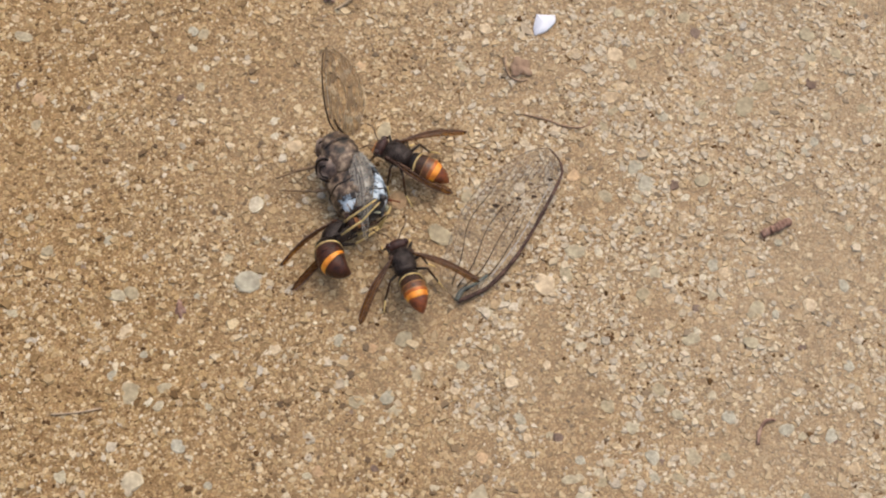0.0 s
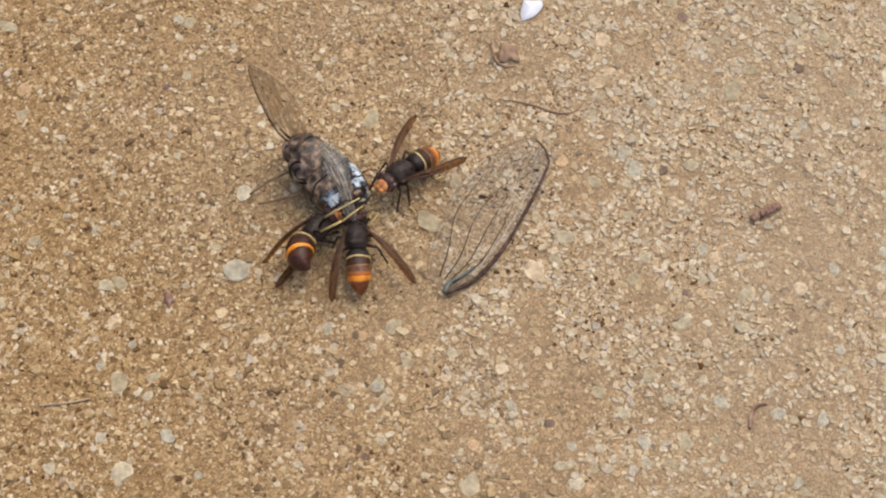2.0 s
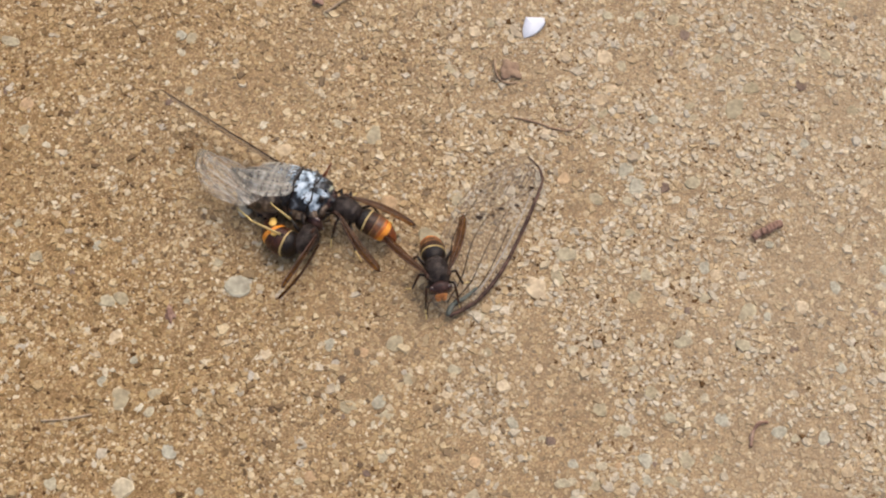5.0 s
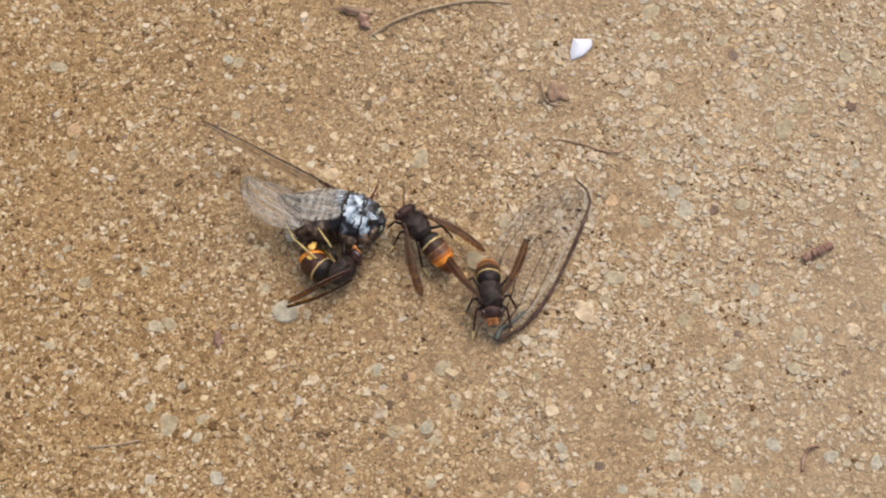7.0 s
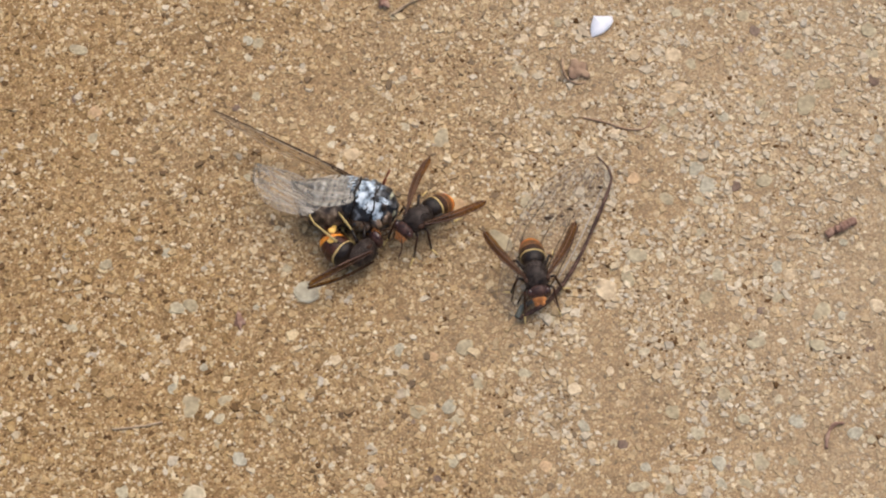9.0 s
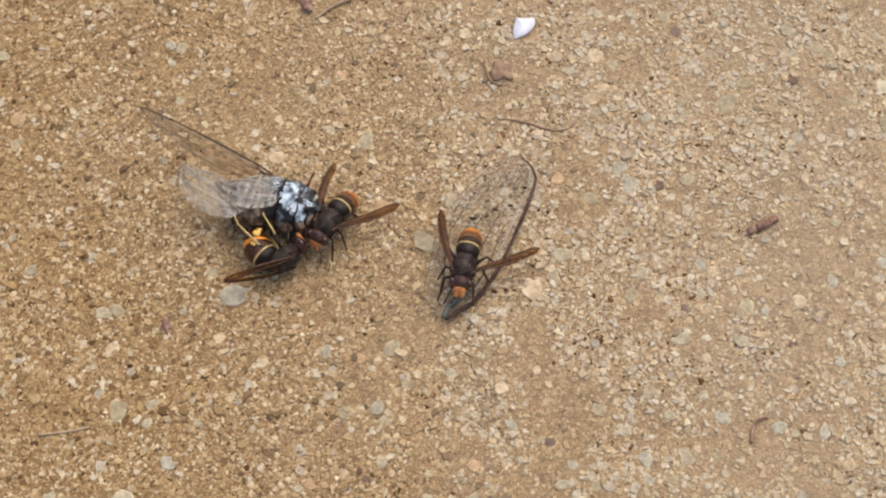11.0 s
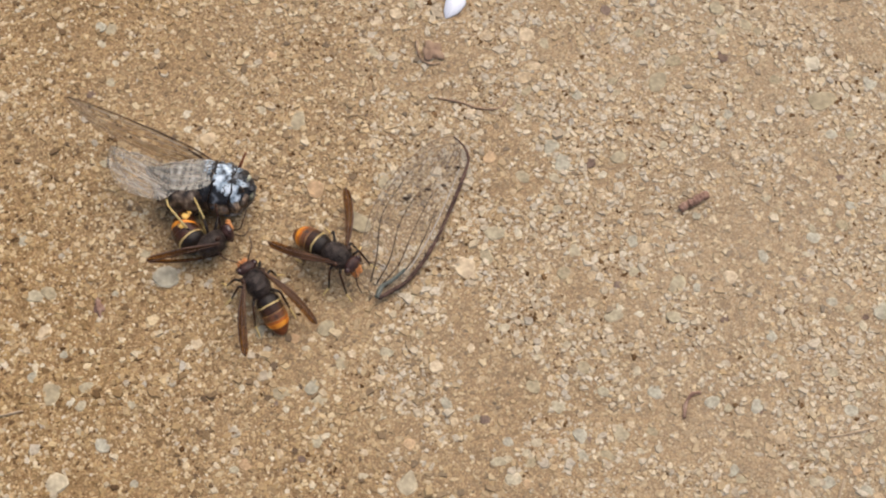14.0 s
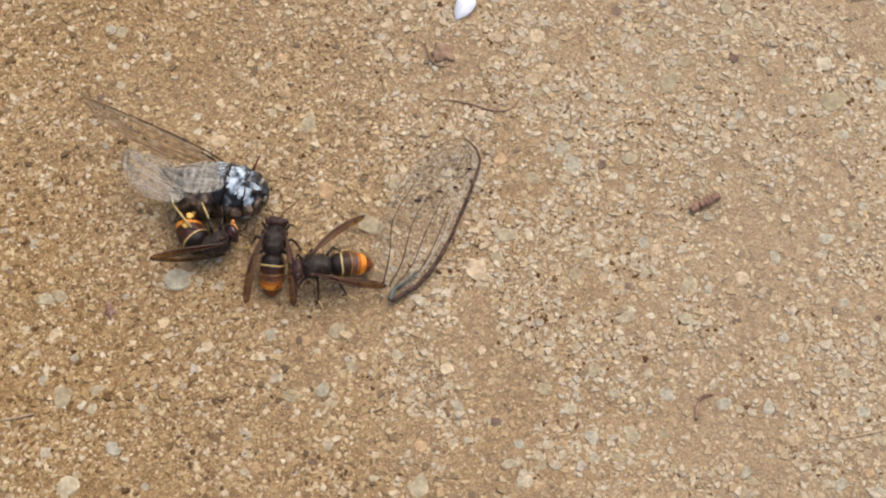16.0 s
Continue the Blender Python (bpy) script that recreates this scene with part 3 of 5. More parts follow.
STONES = {"cream": CREAM_STONES + CREAM_STONES_B + CREAM_STONES_C + CREAM_STONES_D, "grey": GREY_STONES + GREY_STONES_B + GREY_STONES_C + GREY_STONES_D, "white": WHITE_STONES + WHITE_STONES_B + WHITE_STONES_C + WHITE_STONES_D, "bluish": BLUISH_STONES + BLUISH_STONES_B, "dark": DARK_STONES, "ochre": OCHRE_STONES}
STONE_SPOTS = np.array([row for rows in STONES.values() for row in rows])


def clear_of_stones(x, y):
    """True where a grain lies beside the stones, not on them."""
    free = np.ones(len(x), bool)
    for sx, sy, d in STONE_SPOTS * MM:
        free &= np.hypot(x - sx, (y - sy) * 1.1) > (0.42 if sx > 0.015 else 0.35) * d
    return free


def scatter_plates(count, x0, x1, y0, y1, median, wide, seed, name, mat=None, rise=0.0, drift=None, corners=5):
    """Flat angular flakes of stone, five-cornered or rounder, lying nearly level, joined into one mesh."""
    r = np.random.default_rng(seed)
    x, y = r.uniform(x0, x1, count), r.uniform(y0, y1, count)
    keep = clear_of_stones(x, y)
    if drift is not None:
        # pale grit lies in drifts
        keep &= value_field(0.011, 31)(x, y) + 0.7 * value_field(0.004, 32)(x, y) > r.normal(drift, 0.5, count)
    x, y = x[keep], y[keep]
    count = len(x)
    size = (median * np.exp(wide * r.standard_normal(count))).clip(median * 0.5, median * 3.2)
    turn = r.uniform(0, 2 * math.pi, count)[:, None] + np.arange(corners) * math.tau / corners + r.uniform(-2.5, 2.5, (count, corners)) / corners
    reach = size[:, None] * r.uniform(*((0.68, 1.22) if corners == 5 else (0.84, 1.12)), (count, corners))
    slim, axis = r.uniform(0.5, 1.0, count)[:, None], r.uniform(0, math.pi, count)[:, None]
    u, w = reach * np.cos(turn), reach * np.sin(turn) * slim
    px, py = u * np.cos(axis) - w * np.sin(axis), u * np.sin(axis) + w * np.cos(axis)
    lean = r.normal(0, 0.10, (count, 2))
    lift = (size * (rise + r.uniform(-0.06, 0.26, count)))[:, None]
    top = lift + px * lean[:, :1] + py * lean[:, 1:] + size[:, None] * r.normal(0, 0.05, (count, corners))
    base = height(x, y)[:, None]
    X, Y = x[:, None], y[:, None]
    rim = np.stack([X + px * 0.80, Y + py * 0.80, base + top], -1)
    foot = np.stack([X + px, Y + py, base + top - size[:, None] * 0.32], -1)
    co = np.concatenate([rim, foot], 1)
    faces = [(0, k, k + 1) for k in range(1, corners - 1)]
    for a in range(corners):
        b = (a + 1) % corners
        faces += [(a + corners, b + corners, b), (a + corners, b, a)]
    return join_grains(co, np.array(faces), count, 2 * corners, name, mat)


def join_grains(co, faces, count, n, name, mat=None):
    tris = (faces[None] + (np.arange(count) * n)[:, None, None]).reshape(-1, 3)
    me = bpy.data.meshes.new(name)
    me.vertices.add(count * n)
    me.vertices.foreach_set("co", co.ravel())
    me.loops.add(tris.size)
    me.loops.foreach_set("vertex_index", tris.ravel())
    me.polygons.add(len(tris))
    me.polygons.foreach_set("loop_start", np.arange(0, tris.size, 3))
    me.polygons.foreach_set("use_smooth", [False] * len(tris))
    me.update(calc_edges=True)
    me.validate()
    me.materials.append(mat or M_GRIT)
    ob = new(name, me)
    ob.parent = ground
    return tagged(ob, "loose tan, cream and grey grit and dark crevice-shade flecks on the sand", kind="stuff")


def scatter_grit(count, x0, x1, y0, y1, median, wide, seed, name):
    """Loose angular six-cornered grains, joined into one mesh."""
    r = np.random.default_rng(seed)
    base = np.array([(1, 0, 0), (-1, 0, 0), (0, 1, 0), (0, -1, 0), (0, 0, 1), (0, 0, -1)], float)
    faces = np.array([(0, 2, 4), (2, 1, 4), (1, 3, 4), (3, 0, 4), (2, 0, 5), (1, 2, 5), (3, 1, 5), (0, 3, 5)])
    n = len(base)
    x, y = r.uniform(x0, x1, count), r.uniform(y0, y1, count)
    keep = clear_of_stones(x, y)
    x, y = x[keep], y[keep]
    count = len(x)
    size = median * np.exp(wide * r.standard_normal(count)).clip(0.45, 2.6)
    axes = size[:, None] * r.uniform(0.65, 1.35, (count, 3)) * [1, 1, 0.36]
    lumps = base[None] * r.uniform(0.7, 1.25, (count, n, 1)) + r.normal(0, 0.2, (count, n, 3))
    first = r.uniform(0, 2 * math.pi, count)
    c, s = np.cos(first)[:, None], np.sin(first)[:, None]
    lumps = np.stack([lumps[..., 0] * c - lumps[..., 2] * s, lumps[..., 1], lumps[..., 0] * s + lumps[..., 2] * c], -1) * axes[:, None]
    spin, tilt = r.uniform(0, 2 * math.pi, count), r.normal(0, 0.25, count)
    c, s = np.cos(tilt)[:, None], np.sin(tilt)[:, None]
    py, pz = lumps[..., 1] * c - lumps[..., 2] * s, lumps[..., 1] * s + lumps[..., 2] * c
    px = lumps[..., 0]
    c, s = np.cos(spin)[:, None], np.sin(spin)[:, None]
    pz = np.minimum(pz, size[:, None] * r.uniform(0.12, 0.32, count)[:, None])
    co = np.stack([px * c - py * s + x[:, None], px * s + py * c + y[:, None], pz + (height(x, y) + size * r.uniform(-0.28, 0.08, count))[:, None]], -1)
    return join_grains(co, faces, count, n, name)


scatter_grit(60000, -0.115, 0.125, -0.078, 0.092, 0.00028, 0.40, 21, "fine_grit")
scatter_plates(84000, -0.115, 0.125, -0.078, 0.092, 0.000385, 0.48, 23, "flat_chips")
scatter_plates(9000, -0.115, 0.012, -0.078, 0.092, 0.00050, 0.40, 31, "tan_chips", None, 0.18)
# dark flakes added where shaded pits and gaps would show, denser on the left
scatter_plates(17000, -0.115, 0.03, -0.078, 0.092, 0.00025, 0.42, 27, "dark_crumbs", M_CREVICE, 0.08, 0.2)
scatter_plates(9000, 0.0, 0.125, -0.078, 0.092, 0.00030, 0.42, 28, "dark_crumbs", M_CREVICE, 0.14, 0.2)
scatter_plates(36000, -0.115, 0.125, -0.078, 0.092, 0.00037, 0.46, 24, "cream_chips", M_CREAM_GRIT, 0.16, -0.4)
scatter_plates(17000, 0.0, 0.125, -0.078, 0.092, 0.00052, 0.42, 25, "pale_gravel", M_GRAVEL, 0.16, -0.4)
scatter_plates(900, -0.115, 0.04, -0.078, 0.092, 0.00062, 0.40, 26, "gravel_drift", M_GRAVEL, 0.08, -0.35)
scatter_plates(1500, 0.005, 0.125, -0.078, 0.092, 0.00078, 0.28, 29, "small_pebbles", M_PEBBLE, 0.16, -0.2, 9)
scatter_plates(650, -0.115, 0.01, -0.078, 0.092, 0.00072, 0.28, 30, "small_pebbles", M_PEBBLE, 0.12, -0.2, 9)


def stones():
    r = random.Random(5)
    shapes = {}
    for kind in M_STONE:
        shapes[kind] = []
        for k in range(4):
            me = lump_mesh("pebble", 11 + k + 7 * len(shapes), 2)
            me.materials.append(M_STONE[kind])
            shapes[kind].append(me)

    def lay(kind, x, y, d):
        d *= 1.1
        ob = new("pebble", r.choice(shapes[kind]))
        ob.parent = ground
        ob.location = (x * MM, y * MM, float(height(x * MM, y * MM)) + 0.005 * d * MM)
        ob.rotation_euler = (r.uniform(-0.1, 0.1), r.uniform(-0.1, 0.1), r.uniform(0, 6.28))
        ob.scale = (d * MM * r.uniform(1.05, 1.3), d * MM * r.uniform(0.85, 1.1), d * MM * r.uniform(0.22, 0.32))

    for kind, rows in STONES.items():
        for x, y, d in rows:
            lay(kind, x, y, d)


# ---- cicada wings ----
COSTA = [(0, 0.012), (0.08, 0.062), (0.165, 0.108), (0.36, 0.145), (0.64, 0.146), (0.88, 0.128), (0.95, 0.098), (0.985, 0.052), (1.0, 0.0)]
TRAIL = [(0, -0.02), (0.03, -0.09), (0.06, -0.130), (0.23, -0.185), (0.415, -0.218), (0.633, -0.206), (0.86, -0.128), (0.95, -0.078), (0.985, -0.038), (1.0, -0.006)]
# the cicada's own wings end in a point at the costa
POINTED_COSTA = [(0, 0.012), (0.08, 0.055), (0.165, 0.088), (0.36, 0.112), (0.64, 0.112), (0.90, 0.086), (0.97, 0.062), (1.0, 0.035)]
POINTED_TRAIL = TRAIL[:6] + [(0.86, -0.118), (0.96, -0.030), (1.0, 0.031)]


def edge(rows, s):
    return float(np.interp(s, *zip(*rows)))


def wing_point(s, q, length, broad, arch, pointed):
    """A place on the wing: s along it, q across it from the trailing edge (0) to the costa (1)."""
    a, b = edge(POINTED_TRAIL if pointed else TRAIL, s) * broad, edge(POINTED_COSTA if pointed else COSTA, s) * broad
    across = a + (b - a) * q
    return Vector((across * length, s * length, arch * length * (math.sin(math.pi * min(1, s)) * 0.5 + 0.5 * q * (1 - q) * 2)))


def cicada_wing(name, length, film, vein, parent=None, broad=1.0, arch=0.05, spots=True, vein_size=1.0, base_mat=None, label="", faint=None, ripple=0.0, front=None, costa_size=1.0):
    """A cicada wing along +y with its costa at +x: film with veins, a thick costa and dark marks."""
    ss = np.concatenate([np.linspace(0, 0.9, 26), np.linspace(0.92, 1, 8)])
    qs = np.linspace(0, 1, 25 if ripple else 11)

    def at(s, q):
        lobe = 1 + (0.08 * math.sin(11 * q) + 0.06 * math.sin(23 * q + 1) + 0.035 * math.sin(47 * q)) * s * s if ripple else 1
        return wing_point(s, q, length, broad, arch, parent is not None) * lobe + Vector((0, 0, ripple * MM * s * math.sin(17 * q + 3 * s)))

    bm = bmesh.new()
    rows = [[bm.verts.new(at(s, q)) for q in qs] for s in ss]
    for a, b in zip(rows, rows[1:]):
        for k in range(len(qs) - 1):
            bm.faces.new((a[k], a[k + 1], b[k + 1], b[k]))
    bmesh.ops.remove_doubles(bm, verts=bm.verts[:], dist=1e-6)
    wing = part(name, bm, film, parent, label)
    unit = length / (38 * MM) * vein_size
    faint = faint or vein

    def line(nodes, r0, r1, nm="vein", mat=None):
        pts = smooth_line([at(*n) for n in nodes], 6)
        n = len(pts)
        rag = 0.35 if nm == "costa" else 0.12
        return part(nm, tube(pts, [unit * (r0 + (r1 - r0) * i / (n - 1)) * (1 + rag * noise.noise(Vector((i * 0.9, length * 700, r0 * 4000)))) for i in range(n)], 6), mat or vein, wing)

    line([(0.0, 0.8), (0.08, 1), (0.165, 1), (0.36, 1), (0.64, 1), (0.88, 1), (0.94, 1), (0.975, 1), (1.0, 0.5)], 0.40 * costa_size * MM, 0.13 * costa_size * MM, "costa", front)
    line([(0.0, 0.5), (0.06, 0), (0.23, 0), (0.415, 0), (0.633, 0), (0.86, 0), (0.96, 0), (1.0, 0.4)], 0.08 * MM, 0.10 * MM, "trailing_vein", faint)
    if spots:
        line([(0.0, 0.6), (0.06, 0.7), (0.12, 0.78), (0.2, 0.84)], 0.7 * MM, 0.35 * MM, "wing_base", base_mat or vein)
    # long veins fan out from the base to the branching line
    fan = [(0.86, 0.84, 0.80), (0.70, 0.66, 0.66), (0.52, 0.44, 0.46), (0.28, 0.16, 0.18)]
    for i, (q0, q1, q2) in enumerate(fan):
        line([(0.065, 0.16 + 0.72 * q0), (0.22, q0), (0.42, q1), (0.60 + 0.05 * (i % 2), q2)], 0.17 * MM, 0.085 * MM)
    # outer cells: short veins run on to the line along the margin
    for k in range(9) if spots else ():
        q = 0.06 + 0.105 * k
        s0 = 0.56 + 0.05 * (k % 3) + 0.035 * k
        line([(min(s0, 0.82), q), (min(s0 + 0.10, 0.88), 0.9 * q), (min(0.72 + 0.027 * k, 0.95), 0.80 * q)], 0.08 * MM, 0.07 * MM, "vein", faint)
    if spots:
        for k in range(8):
            q = 0.10 + 0.10 * k
            s1 = 0.70 + 0.30 * math.sin(math.pi * (0.15 + 0.42 * q))
            line([(s1 - 0.17, 0.12 + 0.85 * q), (s1 - 0.08, 0.06 + 0.93 * q), (s1 - 0.02, q)], 0.10 * MM, 0.07 * MM, "vein", faint)
        line([(0.20, 0.90), (0.40, 0.90), (0.62, 0.90), (0.84, 0.88)], 0.18 * MM, 0.12 * MM, "pale_band", M_STREAK)
    if spots:
        line([(0.56, 0.06), (0.66, 0.30), (0.64, 0.50), (0.74, 0.66), (0.82, 0.86)], 0.08 * MM, 0.08 * MM, "vein", faint)
        line([(0.25, 0.07), (0.5, 0.06), (0.72, 0.07), (0.86, 0.15), (0.93, 0.32), (0.955, 0.6), (0.94, 0.86)], 0.07 * MM, 0.07 * MM, "vein", faint)
    if ripple:
        for k in range(6):
            q = 0.10 + 0.15 * k
            line([(0.12, 0.6), (0.35, 0.5 + (q - 0.5) * 0.7), (0.65, q), (0.86, 0.5 + (q - 0.5) * 0.95)], 0.09 * MM, 0.05 * MM)
        for s0, s1, q, w in ((0.30, 0.62, 0.30, 0.30), (0.36, 0.70, 0.52, 0.26), (0.46, 0.80, 0.68, 0.30), (0.62, 0.88, 0.40, 0.24), (0.22, 0.5, 0.16, 0.26), (0.66, 0.9, 0.82, 0.2), (0.14, 0.46, 0.60, 0.34), (0.18, 0.52, 0.42, 0.36), (0.16, 0.44, 0.78, 0.30), (0.5, 0.8, 0.2, 0.22)):
            line([(s0, q), (s0 * 0.6 + s1 * 0.4, q + 0.03), (s1, q + 0.02)], w * MM, w * 0.35 * MM, "streak", M_STREAK)
        for s0, s1, q in ((0.18, 0.50, 0.50), (0.2, 0.6, 0.86)) if name == "hindwing" else ():
            line([(s0, q), (s0 * 0.5 + s1 * 0.5, q + 0.02), (s1, q - 0.01)], 0.16 * MM, 0.06 * MM, "dark_vein", M_VEIN_FAINT)
    if spots:
        for s, q, w in ((0.56, 0.36, 1.5), (0.655, 0.58, 1.25), (0.71, 0.76, 1.2), (0.84, 0.84, 1.3), (0.60, 0.52, 0.7)):
            p = at(s, q)
            part("dark_mark", ball(p, (w * unit * MM * 0.62, w * unit * MM * 0.32, 0.10 * MM), Euler((0, 0, 0.4)).to_matrix(), 2, 0.5, w), M_VEIN, wing)
    return wing


# ---- hornet ----
PITCH = 7.0
PITCH_SLOPE = math.tan(radians(PITCH))


def blade(length, wide, side):
    """A hornet wing folded lengthwise, along -y, with the leading edge at the outer side."""
    bm = bmesh.new()
    steps, rows = 18, []
    for i in range(steps + 1):
        s = i / steps
        w = wide * (0.24 + 0.80 * math.sin(math.pi * min(1, s * 0.74 + 0.01)) ** 1.1) * (1 if s < 0.9 else math.sqrt(max(0.0, 1 - ((s - 0.9) / 0.1) ** 2)))
        bend = 0.035 * length * math.sin(math.pi * s)
        rows.append([bm.verts.new((side * (bend + w * (0.5 - q)), -s * length, 0.00025 * math.sin(math.pi * q) * (1 + s) + 0.0006 * math.sin(3 * s))) for q in (0, 0.25, 0.5, 0.75, 1)])
    for a, b in zip(rows, rows[1:]):
        for k in range(4):
            bm.faces.new((a[k], a[k + 1], b[k + 1], b[k]))
    edges = [[r[k].co.copy() for r in rows] for k in (0, 2, 4)]
    return bm, edges


def hornet_legs(body, clasp=False):
    for side in (1, -1):
        walking = ((2.4, (2.9, 4.2, 4.2), (3.5, 5.7, 1.3), (3.7, 7.3, 0.15)), (0.9, (3.7, 1.2, 4.5), (5.2, 1.0, 1.2), (6.8, 0.3, 0.15)), (-0.6, (3.6, -2.9, 4.8), (4.9, -5.2, 1.4), (5.6, -7.6, 0.15)))
        clasping = ((2.4, (2.4, 4.4, 0.6), (3.0, 5.6, -3.0), (1.6, 6.2, -6.0)), (0.9, (3.2, 1.6, 0.0), (4.4, 2.0, -4.6), (3.4, 3.6, -8.2)), (-0.6, (3.4, -2.4, 0.2), (4.8, -3.4, -5.6), (4.0, -2.2, -10.5)))
        for y0, knee, foot, toe in clasping if clasp else walking:
            def v(p, low=False):
                # the body leans back, so the feet reach further down in front
                drop = (2.1 + PITCH_SLOPE * p[1]) if low and not clasp else 0.0
                return Vector((side * p[0], p[1], p[2] - drop)) * MM

            hip = v((1.2, y0, 2.6))
            a, b, c = v(knee), v(foot, True), v(toe, True)
            leg = part("leg", tube([Vector((0, 0, 0)), a * 0.45 + hip * 0.55 - hip, a - hip], [0.34 * MM, 0.36 * MM, 0.24 * MM]), M_CHITIN, body)
            leg.location = hip
            part("tibia", tube([a - hip, (a + b) / 2 - hip, b - hip], [0.24 * MM, 0.26 * MM, 0.20 * MM]), M_RING if clasp and y0 < 2 else M_BROWN, leg)
            part("tarsus", tube([b - hip, b * 0.4 + c * 0.6 + Vector((0, 0, 0.1 * MM)) - hip, c - hip], [0.20 * MM, 0.17 * MM, 0.11 * MM]), M_BROWN if clasp and y0 > 2 else M_YELLOW, leg, "" if clasp and y0 > 2 else "pale yellow foot")


def fuzz(bm_count, seed):
    """Short hairs over the thorax."""
    r = random.Random(seed)
    bm = bmesh.new()
    for _ in range(bm_count):
        a, y = r.uniform(-1.9, 1.9), r.uniform(-2.0, 3.3)
        k = math.sqrt(max(0.05, 1 - ((y - 1.0) / 3.6) ** 2))
        p = Vector((2.4 * k * math.sin(a), y, 4.05 + 2.2 * k * math.cos(a))) * MM
        out = Vector((math.sin(a), r.uniform(-0.8, 0.3), math.cos(a))).normalized()
        side = out.cross(Vector((r.uniform(-1, 1), 1, r.uniform(-1, 1)))).normalized() * 0.045 * MM
        bm.faces.new([bm.verts.new(q) for q in (p - side, p + side, p + out * r.uniform(0.35, 0.75) * MM)])
    return bm


def hornet(label, curl, share=0.55, clasp=False):
    """An Asian hornet along +y, its feet at z = 0. curl: degrees by which the abdomen bends under."""
    base = tagged(new("hornet"), label, "hornet", "hornets on the sand")
    base.empty_display_size = 0.005
    v = lambda *p: Vector(p) * MM
    thorax = part("thorax", lathe([
        (v(0, -2.7, 3.6), 0.7 * MM, 0.7 * MM, 0), (v(0, -2.3, 3.7), 1.4 * MM, 1.4 * MM, 0), (v(0, -1.5, 3.9), 2.0 * MM, 1.95 * MM, 0), (v(0, -0.2, 4.1), 2.35 * MM, 2.2 * MM, 0),
        (v(0, 1.3, 4.15), 2.5 * MM, 2.35 * MM, 0), (v(0, 2.6, 4.0), 2.25 * MM, 2.1 * MM, 0), (v(0, 3.5, 3.8), 1.6 * MM, 1.5 * MM, 0), (v(0, 3.9, 3.7), 0.8 * MM, 0.8 * MM, 0)], 20), M_THORAX, base, "dark velvety thorax")
    tagged(part("hair", fuzz(1100, 4), M_HAIR, thorax, smooth=False), "short grey-brown hair", kind="stuff")
    part("scutellum", ball(v(0, -0.9, 5.7), v(1.5, 0.75, 0.5), None, 2, 0.1), M_THORAX, thorax)
    for s in (1, -1):
        part("tegula", ball(v(s * 2.2, 2.0, 5.0), v(0.55, 0.8, 0.45), None, 2), M_BROWN, thorax)
    head = part("head", ball(v(0, 4.55, 3.6), v(2.2, 1.3, 1.85), None, 3, 0.08), M_HEAD, base, "black head with an orange face")
    part("face", ball(v(0, 5.4, 2.75), v(1.5, 0.85, 1.3), None, 2, 0.1, 2), M_FACE, head, "orange face")
    for s in (1, -1):
        part("eye", ball(v(s * 1.75, 4.85, 3.75), v(0.72, 0.75, 1.35), None, 2), M_EYE, head)
        part("mandible", ball(v(s * 0.6, 5.85, 1.75), v(0.6, 0.5, 0.65), None, 2), M_FACE, head)
        part("antenna", tube(smooth_line([v(s * 0.6, 5.6, 4.0), v(s * 1.6, 7.0, 4.9), v(s * 2.9, 8.2, 4.3), v(s * 3.6, 9.8, 3.0)], 5), [0.11 * MM] * 6 + [0.12 * MM] * 10, 6), M_BROWN, head)
    # abdomen: rings along an arc that bends under
    abdomen = part("abdomen", lathe([(v(0, -0.4, 0), 0.45 * MM, 0.45 * MM, 0), (v(0, 0.4, 0), 0.40 * MM, 0.40 * MM, 0)], 10), M_CHITIN, base, "banded abdomen, dark brown with an orange girdle")
    abdomen.location = v(0, -1.75, 3.6)
    stops = [0, 0.6, 1.3, 2.4, 3.3, 4.5, 5.6, 6.5, 7.6, 8.7, 9.5, 10.0]
    radii = [1.0, 1.95, 2.35, 2.5, 2.56, 2.55, 2.45, 2.25, 1.85, 1.28, 0.68, 0.12]
    arc = []
    p, a = Vector((0, 0, 0)), radians(curl * share)
    start = a
    for i, s in enumerate(stops):
        if i:
            d = (s - stops[i - 1]) * MM
            p = p + Vector((0, -math.cos(a) * d, -math.sin(a) * d))
            a = start + radians(curl * (1 - share)) * (s / stops[-1]) ** 1.4
        arc.append((p.copy(), math.degrees(a)))

    def along(s):
        i = max(0, min(len(stops) - 2, next((k for k in range(len(stops) - 1) if s <= stops[k + 1]), len(stops) - 2)))
        t = (s - stops[i]) / (stops[i + 1] - stops[i])
        return arc[i][0].lerp(arc[i + 1][0], t), arc[i][1] + (arc[i + 1][1] - arc[i][1]) * t, (radii[i] + (radii[i + 1] - radii[i]) * t) * MM * (1.26 if clasp else 1.0)

    def segment(nm, s0, s1, mat, swell=0.0, lip=0.0, tag=""):
        rings, n = [], 6
        for k in range(n + 1):
            c, tip, r = along(s0 + (s1 - s0) * k / n)
            r = r + swell * MM + lip * MM * (k / n) ** 2
            rings.append((c, r, r * 0.93, tip))
        bm = lathe(rings, 20)
        if nm == "band":
            for vert in bm.verts:
                vert.co.y += 0.16 * MM * noise.noise(Vector((vert.co.x / MM * 0.9, s0 * 3, vert.co.z / MM * 0.9)))
        return part(nm, bm, mat, abdomen, tag)

    segment("segment", 0.0, 2.45, M_CHITIN, 0, 0.06)
    segment("band", 2.20, 2.50, M_RING, 0.09, 0, "thin pale yellow ring")
